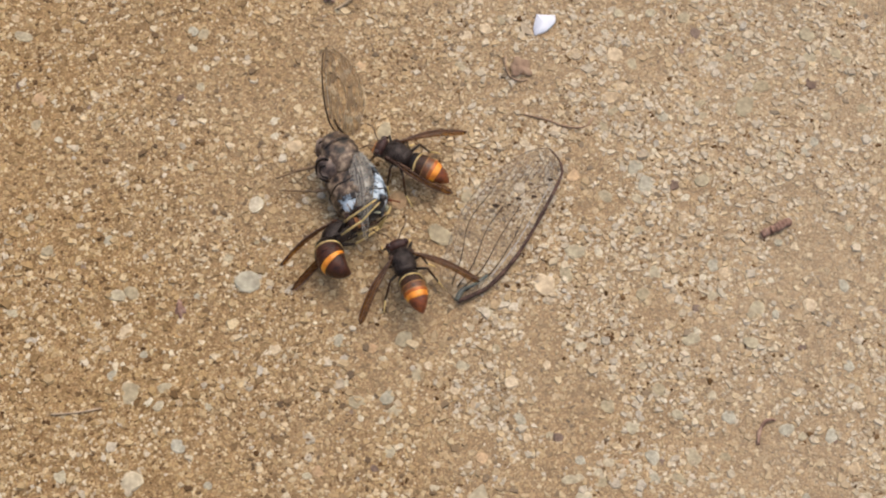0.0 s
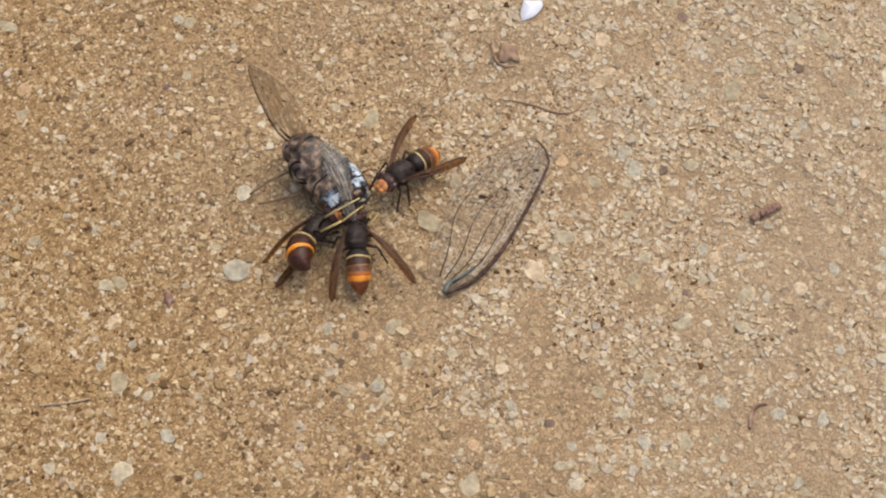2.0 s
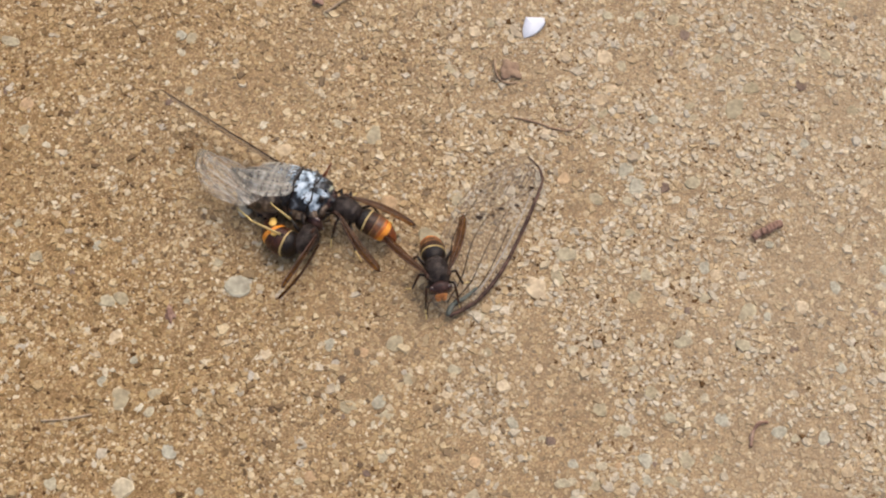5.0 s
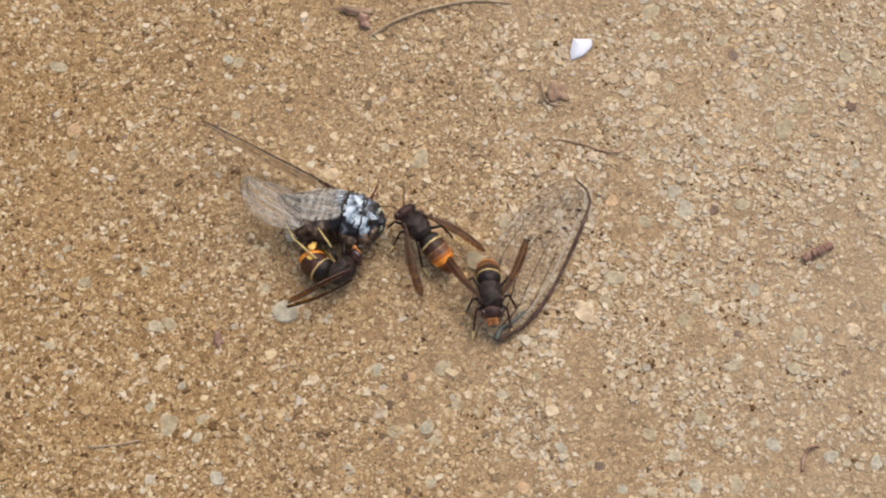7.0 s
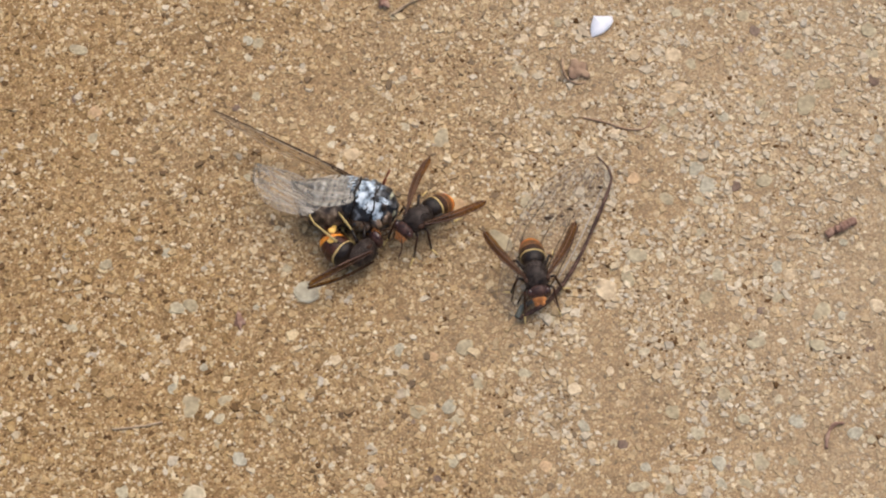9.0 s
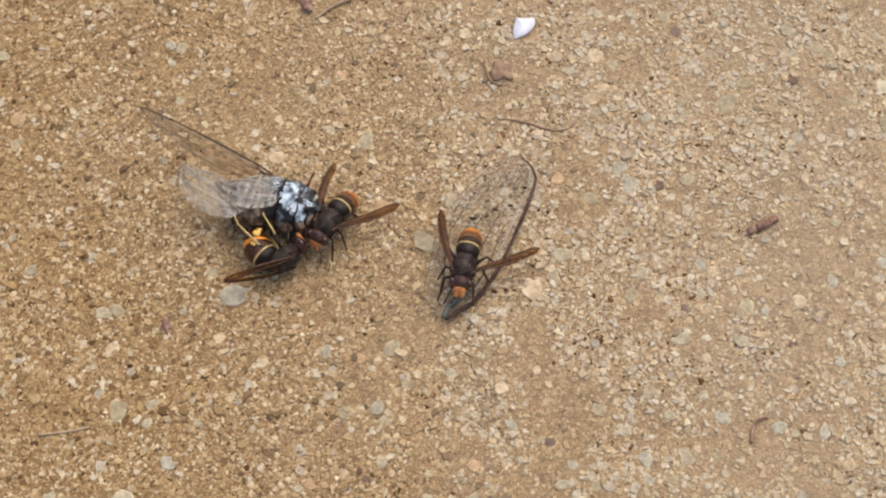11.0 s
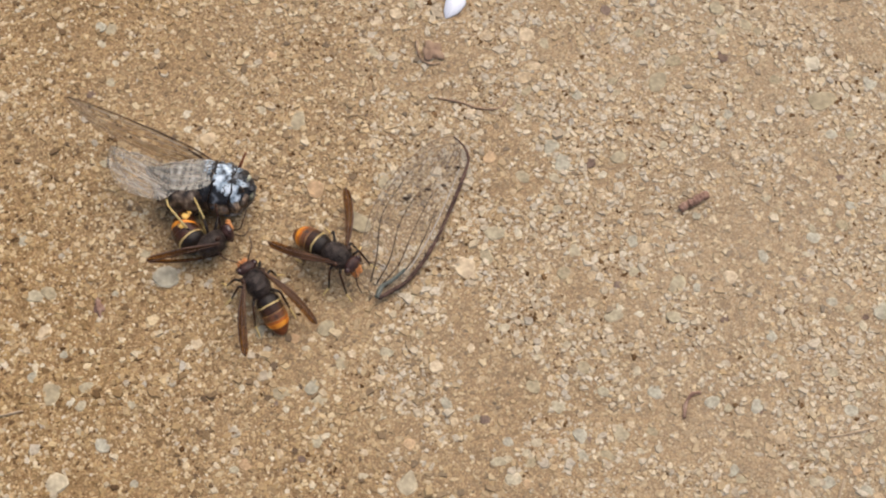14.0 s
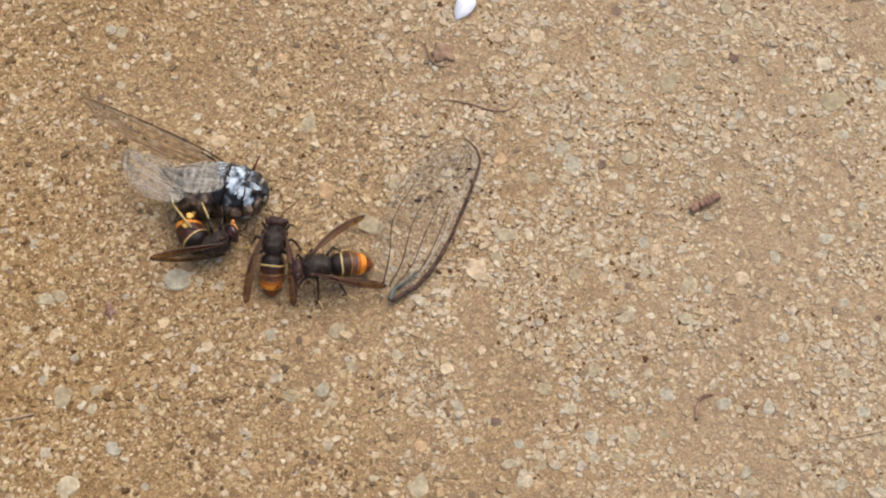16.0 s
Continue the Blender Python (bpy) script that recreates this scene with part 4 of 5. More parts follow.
    segment("segment", 2.40, 4.05, M_MAROON if clasp else M_BROWN, -0.05, 0.09)
    if not clasp:
        segment("band", 3.88, 4.12, M_LINE, 0.07)
    girdle = 5.1 if clasp else 5.2
    segment("segment", 4.0, girdle + 0.05, M_MAROON if clasp else M_DUSK, -0.05, 0.08)
    if not clasp:
        segment("band", girdle - 0.12, girdle + 0.10, M_LINE, 0.07)
        segment("band", girdle + 0.08, girdle + 0.6, M_EMBER, 0.05)
    rear, tip_mat = (5.95, M_MAROON) if clasp else (6.8, M_RUST)
    segment("segment", girdle, rear, M_ORANGE, -0.04, 0.07, "orange girdle")
    segment("segment", rear - 0.1, 8.6, tip_mat, -0.05, 0.06)
    segment("segment", 8.5, 10.0, tip_mat, -0.04, 0)
    if clasp:
        for s0, up, w in ((5.4, 0.30, 0.85), (5.6, -0.45, 0.9), (5.7, -1.1, 0.7), (6.0, 0.8, 0.7)):
            c, tip, r = along(s0)
            part("lobe", ball(c + Vector((-r * math.cos(up), 0, r * math.sin(up))), v(0.35, w, w * 0.8), None, 2, 0.3, s0), M_LOBE, abdomen, "yellow lobe")
    for s in (1, -1):
        bm, edges = blade(15.0 * MM, 1.65 * MM, s)
        wing = part("wing", bm, M_HWING, base, "smoky brown folded wing")
        wing.location = v(s * 2.0, 1.7, 5.2)
        part("leading_vein", tube(edges[0], [0.20 * MM] * 10 + [0.11 * MM] * 9, 5), M_HVEIN, wing)
        part("fold", tube(edges[1], 0.08 * MM, 5), M_HVEIN, wing)
    hornet_legs(base, clasp)
    return base


hornet_a = hornet("dark hornet with an orange face and smoky brown wings", 56, 0.03)
hornet_b = copy_thing(hornet_a, Matrix.Identity(4))
tagged(hornet_b, "dark hornet with an orange girdle, gnawing at the cicada")
hornet_c = hornet("curled hornet lying on its side, clasping the cicada", 128, 0.2, True)


# ---- cicada ----
BODY = [(0, 0.4), (0.5, 2.0), (1.5, 3.5), (3, 4.7), (5, 5.4), (8, 5.6), (11, 5.2), (14, 4.5), (17, 3.4), (19, 2.0), (20, 0.4)]


def cicada():
    base = tagged(new("cicada"), "dead cicada, black with white waxy patches, on the sand", "cicada")
    base.empty_display_size = 0.005
    v = lambda *p: Vector(p) * MM
    mid = 5.2
    fat = lambda y: float(np.interp(y, *zip(*BODY)))
    rings = [(v(0, y, mid), (fat(y) + 0.10 * math.sin(y * 3.4)) * MM, 0.92 * (fat(y) + 0.10 * math.sin(y * 3.4)) * MM, 0) for y in np.linspace(0, 20, 61)]
    shell = lathe(rings, 30)
    for vert in shell.verts:
        out = Vector((vert.co.x, 0, vert.co.z - mid * MM))
        vert.co += out.normalized() * 0.55 * MM * noise.noise(vert.co / MM * 0.55) + out.normalized() * 0.25 * MM * noise.noise(vert.co / MM * 1.4)
    body = part("body", shell, M_CICADA, base, "black shell")
    for k, (y, f, w) in enumerate(((1.6, 20, 1.3), (3.4, 4, 1.5), (5.6, -6, 1.4), (2.4, 52, 1.0), (0.6, 80, 1.2))):
        r = fat(y)
        part("plate", ball(v(r * math.sin(radians(f)), y, mid + 0.92 * r * math.cos(radians(f))), v(w, w * 0.7, w * 0.6), Euler((0.3 * k, radians(f), k)).to_matrix(), 2, 0.7, k), M_MOTTLE if k != 4 else M_CICADA, body)
    thorax = part("thorax", lathe([(v(0, y, mid + 4.0), 3.9 * MM * math.sqrt(max(0.01, 1 - ((y - 15.0) / 5.2) ** 2)) * (1 + 0.05 * math.sin(y * 4)), 2.9 * MM * math.sqrt(max(0.01, 1 - ((y - 15.0) / 5.2) ** 2)), 0) for y in np.linspace(9.9, 20.1, 26)], 22), M_MOTTLE, base, "mottled brown plate")
    part("collar", tube(smooth_line([v(-2.6, 18.2, 9.0), v(-1.3, 18.9, 10.6), v(1.3, 18.9, 10.6), v(2.6, 18.2, 9.0)], 6), 0.5 * MM), M_MOTTLE, thorax)
    part("ridge", tube(smooth_line([v(-3.5, 16.0, 9.6), v(-1.6, 16.8, 11.7), v(1.6, 16.8, 11.7), v(3.5, 16.0, 9.6)], 6), 0.35 * MM), M_MOTTLE, thorax)

    for y, f, w in ((17.6, -38, 2.5), (13.4, -52, 2.9)):
        r = fat(y) - 0.6
        spot, turn = v(r * math.sin(radians(f)), y, mid + 0.92 * r * math.cos(radians(f)) + 1.2), Euler((0.2, radians(f), 0.3)).to_matrix()
        lobe = part("lobe", ball(spot, v(w, w * 1.1, w * 0.8), turn, 3, 0.25, y), M_PLATE, body, "pinkish brown plate with dark curved seams")
        for k in (0.35, 0.68):
            seam = [spot + turn @ v(w * 1.03 * math.sin(a) * k * 1.2, w * 1.12 * math.cos(a) * k * 1.2 - 0.3, w * 0.84 * math.sqrt(max(0.05, 1 - (1.15 * k) ** 2))) for a in np.linspace(-2.3, 1.2, 15)]
            part("seam", tube(seam, 0.28 * MM, 6), M_CHITIN, lobe)

    def patch(y0, y1, f0, f1, seed, mat=M_WAX, up=0.34, fill=0.55, nm="wax_patch", tag="chalky white wax"):
        """A waxy patch on the body between two places along it and two angles round it, with a ragged rim."""
        bm = bmesh.new()
        n, m = 26, 30
        grid = {}
        for i in range(n + 1):
            for j in range(m + 1):
                y, f = y0 + (y1 - y0) * i / n, radians(f0 + (f1 - f0) * j / m)
                r = fat(y) + up
                grid[i, j] = v(r * math.sin(f), y, mid + 0.92 * r * math.cos(f))
        keep = {}
        for i in range(n):
            for j in range(m):
                a, b = (i + 0.5) / n * 2 - 1, (j + 0.5) / m * 2 - 1
                if abs(a) ** 2.6 + abs(b) ** 2.6 < fill + 0.9 * noise.noise(Vector((a * 1.7 + seed, b * 3.4, seed))) + 0.6 * noise.noise(Vector((a * 3.5 + seed, b * 8, seed))):
                    bm.faces.new([keep.setdefault(k, bm.verts.new(grid[k])) if k not in keep else keep[k] for k in ((i, j), (i + 1, j), (i + 1, j + 1), (i, j + 1))])
        part(nm, bm, mat, body, tag)

    patch(1.5, 11.5, -120, 8, 11.0, M_MOTTLE, 0.24, 1.3, "brown_plate", "mottled tan and brown side plate")
    patch(9.5, 17.0, -110, 0, 12.0, M_MOTTLE, 0.28, 1.3, "brown_plate", "mottled tan and brown side plate")
    patch(9.6, 17.2, 30, 128, 13.0, M_SILVER, 0.62, 1.1, "folded_wing", "crumpled silvery grey wing film")
    patch(4.6, 8.4, 34, 122, 1.0)
    patch(8.5, 11.4, 50, 92, 2.0)
    patch(8.8, 12.6, 88, 128, 3.0)
    patch(2.0, 4.6, 14, 46, 5.0)
    patch(1.2, 3.8, 58, 78, 6.0)
    patch(11.6, 15.0, 54, 100, 7.0)
    patch(3.0, 5.0, 92, 118, 9.0)
    patch(2.0, 5.8, 26, 62, 14.0)
    patch(2.6, 6.0, -66, -20, 15.0)
    for k, (y, f, w) in enumerate(((0.9, 70, 0.8), (1.6, 98, 0.9), (3.6, 104, 0.7), (0.5, 30, 0.8), (2.2, 84, 0.6))):
        r = fat(y) + 0.1
        part("fragment", ball(v(r * math.sin(radians(f)), y, mid + 0.92 * r * math.cos(radians(f))), v(w, w * 0.55, w * 0.4), Euler((0.9 * k, radians(f), 2.0 * k)).to_matrix(), 2, 0.9, k + 20), M_GREENISH if k % 2 else M_CICADA, body)
    for y in (4.4, 8.5, 11.5):
        ring = [v((fat(y) + 0.18) * math.sin(radians(f)), y + 0.25 * math.sin(f * 0.11), mid + 0.92 * (fat(y) + 0.18) * math.cos(radians(f))) for f in range(-110, 131, 10)]
        part("ring", tube(ring, 0.22 * MM, 6), M_CHITIN, body)
    for s, y0, a, b in ((-1, 16.5, (-8.0, 18.0, 4.0), (-13.0, 19.5, 2.0)), (-1, 11.0, (-7.0, 12.5, 3.0), (-13.0, 17.0, 1.0)), (1, 4.5, (5.8, 3.6, 2.6), (7.6, 3.0, 1.2))):
        part("leg", tube(smooth_line([v(s * 2.5, y0, 4.0), v(*a), v(*b)], 6), [0.35 * MM] * 7 + [0.2 * MM] * 6), M_TAN_LEG if s < 0 else M_RUST, base)
    fore = cicada_wing("forewing", 34.5 * MM, M_FILM_TAN, M_VEIN_TAN, base, 0.72, 0.015, True, 0.55, M_COSTA, faint=M_VEIN_TAN, front=M_COSTA, costa_size=1.05, label="clear forewing with a dark front edge")
    hind = cicada_wing("hindwing", 16.5 * MM, M_FILM_MILKY, M_VEIN_PALE, base, 1.75, 0.05, False, 1.15, ripple=0.32, label="milky hindwing with pale veins")
    fold = cicada_wing("crumpled_wing", 13 * MM, M_SILVER, M_VEIN_PALE, base, 1.6, 0.08, False, 1.3, ripple=0.6, label="crumpled silvery grey wing")
    return base, fore, hind, fold


cicada_body, cicada_fore, cicada_hind, cicada_fold = cicada()

# ---- the loose wing on the sand ----
loose_wing = cicada_wing("cicada_wing", 40 * MM, M_FILM, M_VEIN, None, 1.0, 0.035, True, 0.82, M_VEIN_BASE, faint=M_VEIN_FAINT, front=M_COSTA_RED, costa_size=1.6)
tagged(loose_wing, "detached clear cicada wing with dark veins on the sand", "insect wing")


# ---- litter on the sand ----
def on_ground(x, y, up=0.0):
    return Vector((x * MM, y * MM, float(height(x * MM, y * MM)) + up * MM))


def shell_flake():
    bm = bmesh.new()
    rim = smooth_line([(-2.3, -2.6, 0), (-2.45, -0.6, 0), (-1.75, 2.3, 0), (-1.5, 2.45, 0), (2.1, 2.2, 0), (2.4, 2.0, 0), (2.4, 0.5, 0), (0.6, -1.6, 0), (-1.9, -2.7, 0), (-2.3, -2.6, 0)], 3)[:-1]
    low = [bm.verts.new((p.x * MM, p.y * MM, 0)) for p in rim]
    top = [bm.verts.new((p.x * 0.94 * MM, p.y * 0.94 * MM, 0.5 * MM)) for p in rim]
    tip = bm.verts.new((0, 0, 0.85 * MM))
    n = len(rim)
    for i in range(n):
        bm.faces.new((low[i], low[(i + 1) % n], top[(i + 1) % n], top[i]))
        bm.faces.new((top[i], top[(i + 1) % n], tip))
    bm.faces.new(low[::-1])
    ob = part("shell_flake", bm, M_SHELL)
    ob.matrix_basis = Matrix.Translation(on_ground(19.0, 56.5, 0.3)) @ pose(0, 0, 0, 4, -3, 0)
    return tagged(ob, "small chalky white shell flake on the sand", "shell")


def twig_stub():
    r = random.Random(3)
    line = [(63.6, 6.2, 0.7), (65.0, 7.1, 0.9), (66.6, 7.6, 1.0), (68.2, 8.5, 0.9), (69.4, 9.0, 0.7)]
    pts = smooth_line([on_ground(*p) for p in line], 5)
    ob = part("twig", tube(pts, [(0.85 + r.uniform(-0.18, 0.18)) * MM for _ in pts], 9), M_TWIG, smooth=False)
    return tagged(ob, "short broken red-brown twig on the sand", "twig")


def rootlet(name, line, r0, label, mat, category):
    pts = smooth_line([on_ground(*p) for p in line], 7)
    r = random.Random(len(line))
    ob = part(name, tube(pts, [r0 * MM * (0.7 + 0.6 * r.random()) for _ in pts], 6), mat)
    return tagged(ob, label, category)


def leaf_scrap(name, x, y, w, h, turn, mat, label, seed):
    bm = ball((0, 0, 0), (w / 2 * MM, h / 2 * MM, 0.6 * MM), None, 3, 0.9, seed)
    ob = part(name, bm, mat)
    ob.matrix_basis = Matrix.Translation(on_ground(x, y, 0.65)) @ pose(0, 0, 0, 5, 4, turn)
    return tagged(ob, label, "leaf scrap")


shell_flake()
twig_stub()
leaf_scrap("leaf_scrap", 13.7, 45.5, 4.0, 4.4, 30, M_CHIP, "round tan-brown scrap of dry leaf in the sand", 6)
rootlet("rootlet", [(10.4, 48.2, 0.4), (10.5, 45.8, 0.6), (11.3, 43.6, 0.6), (13.2, 42.6, 0.4), (15.2, 42.9, 0.1)], 0.28, "brown curved sliver beside a leaf scrap", M_DRY, "rootlet")
rootlet("rootlet", [(14.4, 34.5, 0.25), (17.0, 33.8, 0.35), (19.9, 33.0, 0.25), (22.9, 31.6, 0.35), (27.1, 31.4, 0.25), (29.2, 33.9, 0.1)], 0.24, "thin bent brown rootlet half sunk in sand", M_CHIP, "rootlet")
rootlet("dry_stalk", [(-26.4, 60.4, 0.5), (-22.2, 63.6, 0.6), (-14.8, 66.6, 0.6), (-4.2, 68.8, 0.6), (4.0, 68.4, 0.5)], 0.34, "thin bowed dry brown stalk on the sand", M_STRAW, "stalk")
rootlet("fibre", [(63.8, -34.8, 0.4), (62.0, -35.0, 0.6), (60.6, -36.9, 0.7), (60.0, -39.8, 0.4)], 0.36, "short curled brown fibre", M_TWIG, "fibre")
rootlet("dry_stalk", [(-80.2, -35.1, 0.3), (-75.0, -34.6, 0.4), (-70.3, -33.5, 0.3)], 0.24, "thin pale brown straw lying on the sand", M_STRAW, "stalk")
rootlet("dry_stalk", [(88.2, -45.0, 0.2), (92.2, -44.5, 0.35), (97.1, -43.5, 0.25)], 0.3, "pale tan sliver of dry stalk on the sand", M_STRAW, "stalk")
rootlet("dry_stalk", [(90.2, -53.6, 0.5), (89.0, -56.5, 0.6), (87.8, -59.5, 0.5)], 0.3, "pale tan sliver of dry stalk on the sand", M_STRAW, "stalk")
leaf_scrap("leaf_scrap", -30.4, 66.6, 8.0, 1.8, -6, M_DRY, "narrow brown scrap of dry leaf", 1)
leaf_scrap("leaf_scrap", -28.2, 64.0, 2.2, 3.6, 12, M_TWIG, "dark brown scrap of dry leaf", 2)
leaf_scrap("leaf_scrap", -56.1, -11.4, 1.7, 3.4, 8, M_TWIG, "small dark purple-brown scrap of leaf", 3)


# ---- what moves ----
# hornets: seconds, place in millimetres, heading in degrees, spread of the right and the left wing
ROAMER = [
    (0, -12.0, 20.9, 153.5, 47.0, 5.0),
    (0.5, -13.6, 26.7, 167.9, 45.0, 2.0),
    (1, -10.7, 25.7, 202.7, 60.0, 8.0),
    (1.5, -8.9, 13.2, 254.7, 24.0, 38.0),
    (2, -9.0, 13.8, 222.2, 32.0, 20.0),
    (2.5, -9.8, 7.8, 247.9, 22.0, 26.0),
    (3, -3.5, -0.9, 294.0, 22.0, 40.0),
    (3.2, -2.4, -3.6, 283.6, 27.0, 36.0),
    (5.5, -1.7, -4.6, 278.6, 37.0, 27.0),
    (6, -0.8, -4.5, 277.6, 35.0, 27.0),
    (6.5, -0.7, -3.9, 281.1, 36.0, 28.0),
    (7, -0.8, -4.5, 274.1, 34.0, 30.0),
    (7.5, -0.1, -5.0, 268.2, 30.0, 36.0),
    (8, 1.4, -4.6, 265.4, 36.0, 36.0),
    (10.5, 5.6, -5.5, 299.4, 26.0, 46.0),
    (11, 4.5, -3.1, 258.5, 25.0, 60.0),
    (11.3, -2.5, -1.9, 182.1, 46.0, 16.0),
    (11.5, -5.7, 2.1, 156.9, 42.0, 28.0),
    (12, -3.2, 2.8, 167.1, 35.0, 10.0),
    (12.5, -10.9, -2.9, 185.5, 22.0, 14.0),
    (13, -19.0, -10.5, 188.6, 28.0, 10.0),
    (13.5, -16.5, -18.9, 222.4, 20.0, 26.0),
    (13.7, -20.7, -17.3, 168.4, 19.0, 19.0),
    (14, -23.8, -10.6, 120.5, 20.0, 36.0),
    (14.5, -30.8, -8.9, 131.7, 20.0, 26.0),
    (15, -22.9, -6.4, 73.1, 15.0, 22.0),
    (15.5, -22.8, -2.5, 70.7, 13.0, 22.0),
    (16, -22.4, -0.6, 82.7, 18.0, 14.0),
]
GNAWER = [
    (0, -10.5, -3.9, 110.0, 54.0, 50.0),
    (0.5, -12.4, -0.9, 127.0, 42.0, 28.0),
    (1, -15.4, -2.1, 103.0, 47.0, 20.0),
    (1.5, -16.8, -1.2, 95.2, 58.0, 20.0),
    (2, -17.9, -1.0, 94.5, 43.0, 20.0),
    (2.5, -20.6, -2.2, 84.1, 30.0, 12.0),
    (3, -20.8, -1.8, 75.2, 20.0, 17.0),
    (3.2, -20.4, 1.2, 70.3, 26.0, 18.0),
    (5.5, -20.3, 9.1, 162.0, 12.0, 33.0),
    (6, -20.3, 9.1, 158.4, 15.0, 34.0),
    (6.5, -19.5, 8.9, 156.2, 15.0, 30.0),
    (7, -15.7, 10.7, 130.0, 27.0, 32.0),
    (7.5, -14.7, 15.7, 151.9, 47.0, 4.0),
    (8, -16.0, 11.7, 202.3, 44.0, 12.0),
    (10.5, -22.8, 7.1, 235.1, 20.0, 33.0),
    (11, -22.9, 7.7, 239.2, 22.0, 38.0),
    (11.3, -23.0, 6.6, 241.3, 31.0, 38.0),
    (11.5, -20.2, 9.1, 270.0, 44.0, 39.0),
    (12, -15.9, 9.0, 294.7, 44.0, 35.0),
    (12.5, -14.3, 7.2, 293.0, 32.0, 48.0),
    (13, -17.7, 4.6, 259.1, 42.0, 45.0),
    (13.5, -19.1, -2.1, 258.3, 42.0, 31.0),
    (13.7, -12.6, -2.8, 317.3, 18.0, 48.0),
    (14, -7.9, -4.6, 320.8, 19.0, 56.0),
    (14.5, -6.7, -6.6, 311.0, 22.0, 52.0),
    (15, -9.8, -6.1, 239.8, 43.0, 40.0),
    (15.5, -13.6, -6.5, 189.4, 43.0, 26.0),
    (16, -13.7, -6.5, 187.8, 39.0, 20.0),
]
# seconds, place, heading, roll, height
CLASPER = [
    (0, -26.0, 0.2, 45),
    (0.5, -26.1, 0.4, 48),
    (1, -26.7, 1.0, 48),
    (1.5, -26.0, 0.0, 50),
    (2, -27.6, -1.4, 48),
    (2.3, -28.0, -2.6, 42),
    (2.5, -27.4, -3.0, 32),
    (2.8, -27.6, -1.4, 24),
    (3, -27.2, -0.6, 24),
    (3.2, -26.3, 1.7, 35),
    (5.5, -28.3, 2.8, 58),
    (6, -28.1, 2.2, 58),
    (6.5, -30.8, 1.0, 46),
    (7, -30.3, 1.9, 40),
    (7.5, -30.2, 1.6, 38),
    (8, -30.4, 1.7, 38),
    (10.5, -30.0, 0.8, 48),
    (11, -31.1, 0.9, 36),
    (11.3, -32.5, 0.5, 35),
    (11.5, -31.9, 0.1, 34),
    (12, -32.1, -0.4, 30),
    (12.5, -31.4, -0.5, 28),
    (13, -30.8, -0.1, 26),
    (13.5, -31.2, -0.3, 26),
    (14, -31.0, -0.0, 29),
    (14.5, -30.0, -0.1, 29),
    (15, -30.9, -0.8, 27),
    (15.5, -31.3, -0.5, 27),
    (16, -32.3, 0.6, 27),
]
CICADA = [
    (0, -17.0, 6.3, 118.1),
    (0.5, -17.2, 6.9, 118.4),
    (1, -17.2, 5.8, 119.0),
    (1.5, -17.4, 5.1, 117.5),
    (2, -17.4, 6.0, 134.0),
    (2.2, -18.7, 9.3, 146.8),
    (2.5, -20.2, 12.9, 165.5),
    (2.8, -22.0, 14.2, 170.6),
    (3, -22.1, 14.3, 170.1),
    (3.2, -23.1, 14.1, 170.1),
    (5.5, -22.9, 14.0, 156.6),
    (6, -23.5, 13.7, 155.3),
    (6.5, -22.8, 15.0, 164.2),
    (7, -22.4, 14.7, 164.2),
    (7.5, -23.1, 14.3, 165.4),
    (8, -24.1, 14.0, 168.0),
    (10.5, -23.7, 13.1, 161.3),
    (11, -24.4, 13.5, 162.7),
    (11.3, -24.9, 13.2, 161.8),
    (11.5, -25.2, 13.3, 162.5),
    (12, -24.1, 12.9, 161.0),
    (12.5, -24.9, 13.1, 161.4),
    (13, -24.1, 12.8, 165.2),
    (13.5, -24.0, 13.2, 165.8),
    (14, -24.1, 13.7, 166.7),
    (14.5, -23.6, 13.6, 166.5),
    (15, -23.0, 12.7, 165.9),
    (15.5, -23.3, 13.4, 165.9),
    (16, -23.5, 13.5, 165.3),
]


def heading(x, y, z, deg, pitch=0.0, roll=0.0):
    return Matrix.Translation((x * MM, y * MM, z * MM)) @ Matrix.Rotation(radians(deg - 90), 4, "Z") @ Matrix.Rotation(radians(pitch), 4, "X") @ Matrix.Rotation(radians(roll), 4, "Y")


def children(thing, name):
    return [o for o in thing.children if o.name.split(".")[0] == name]


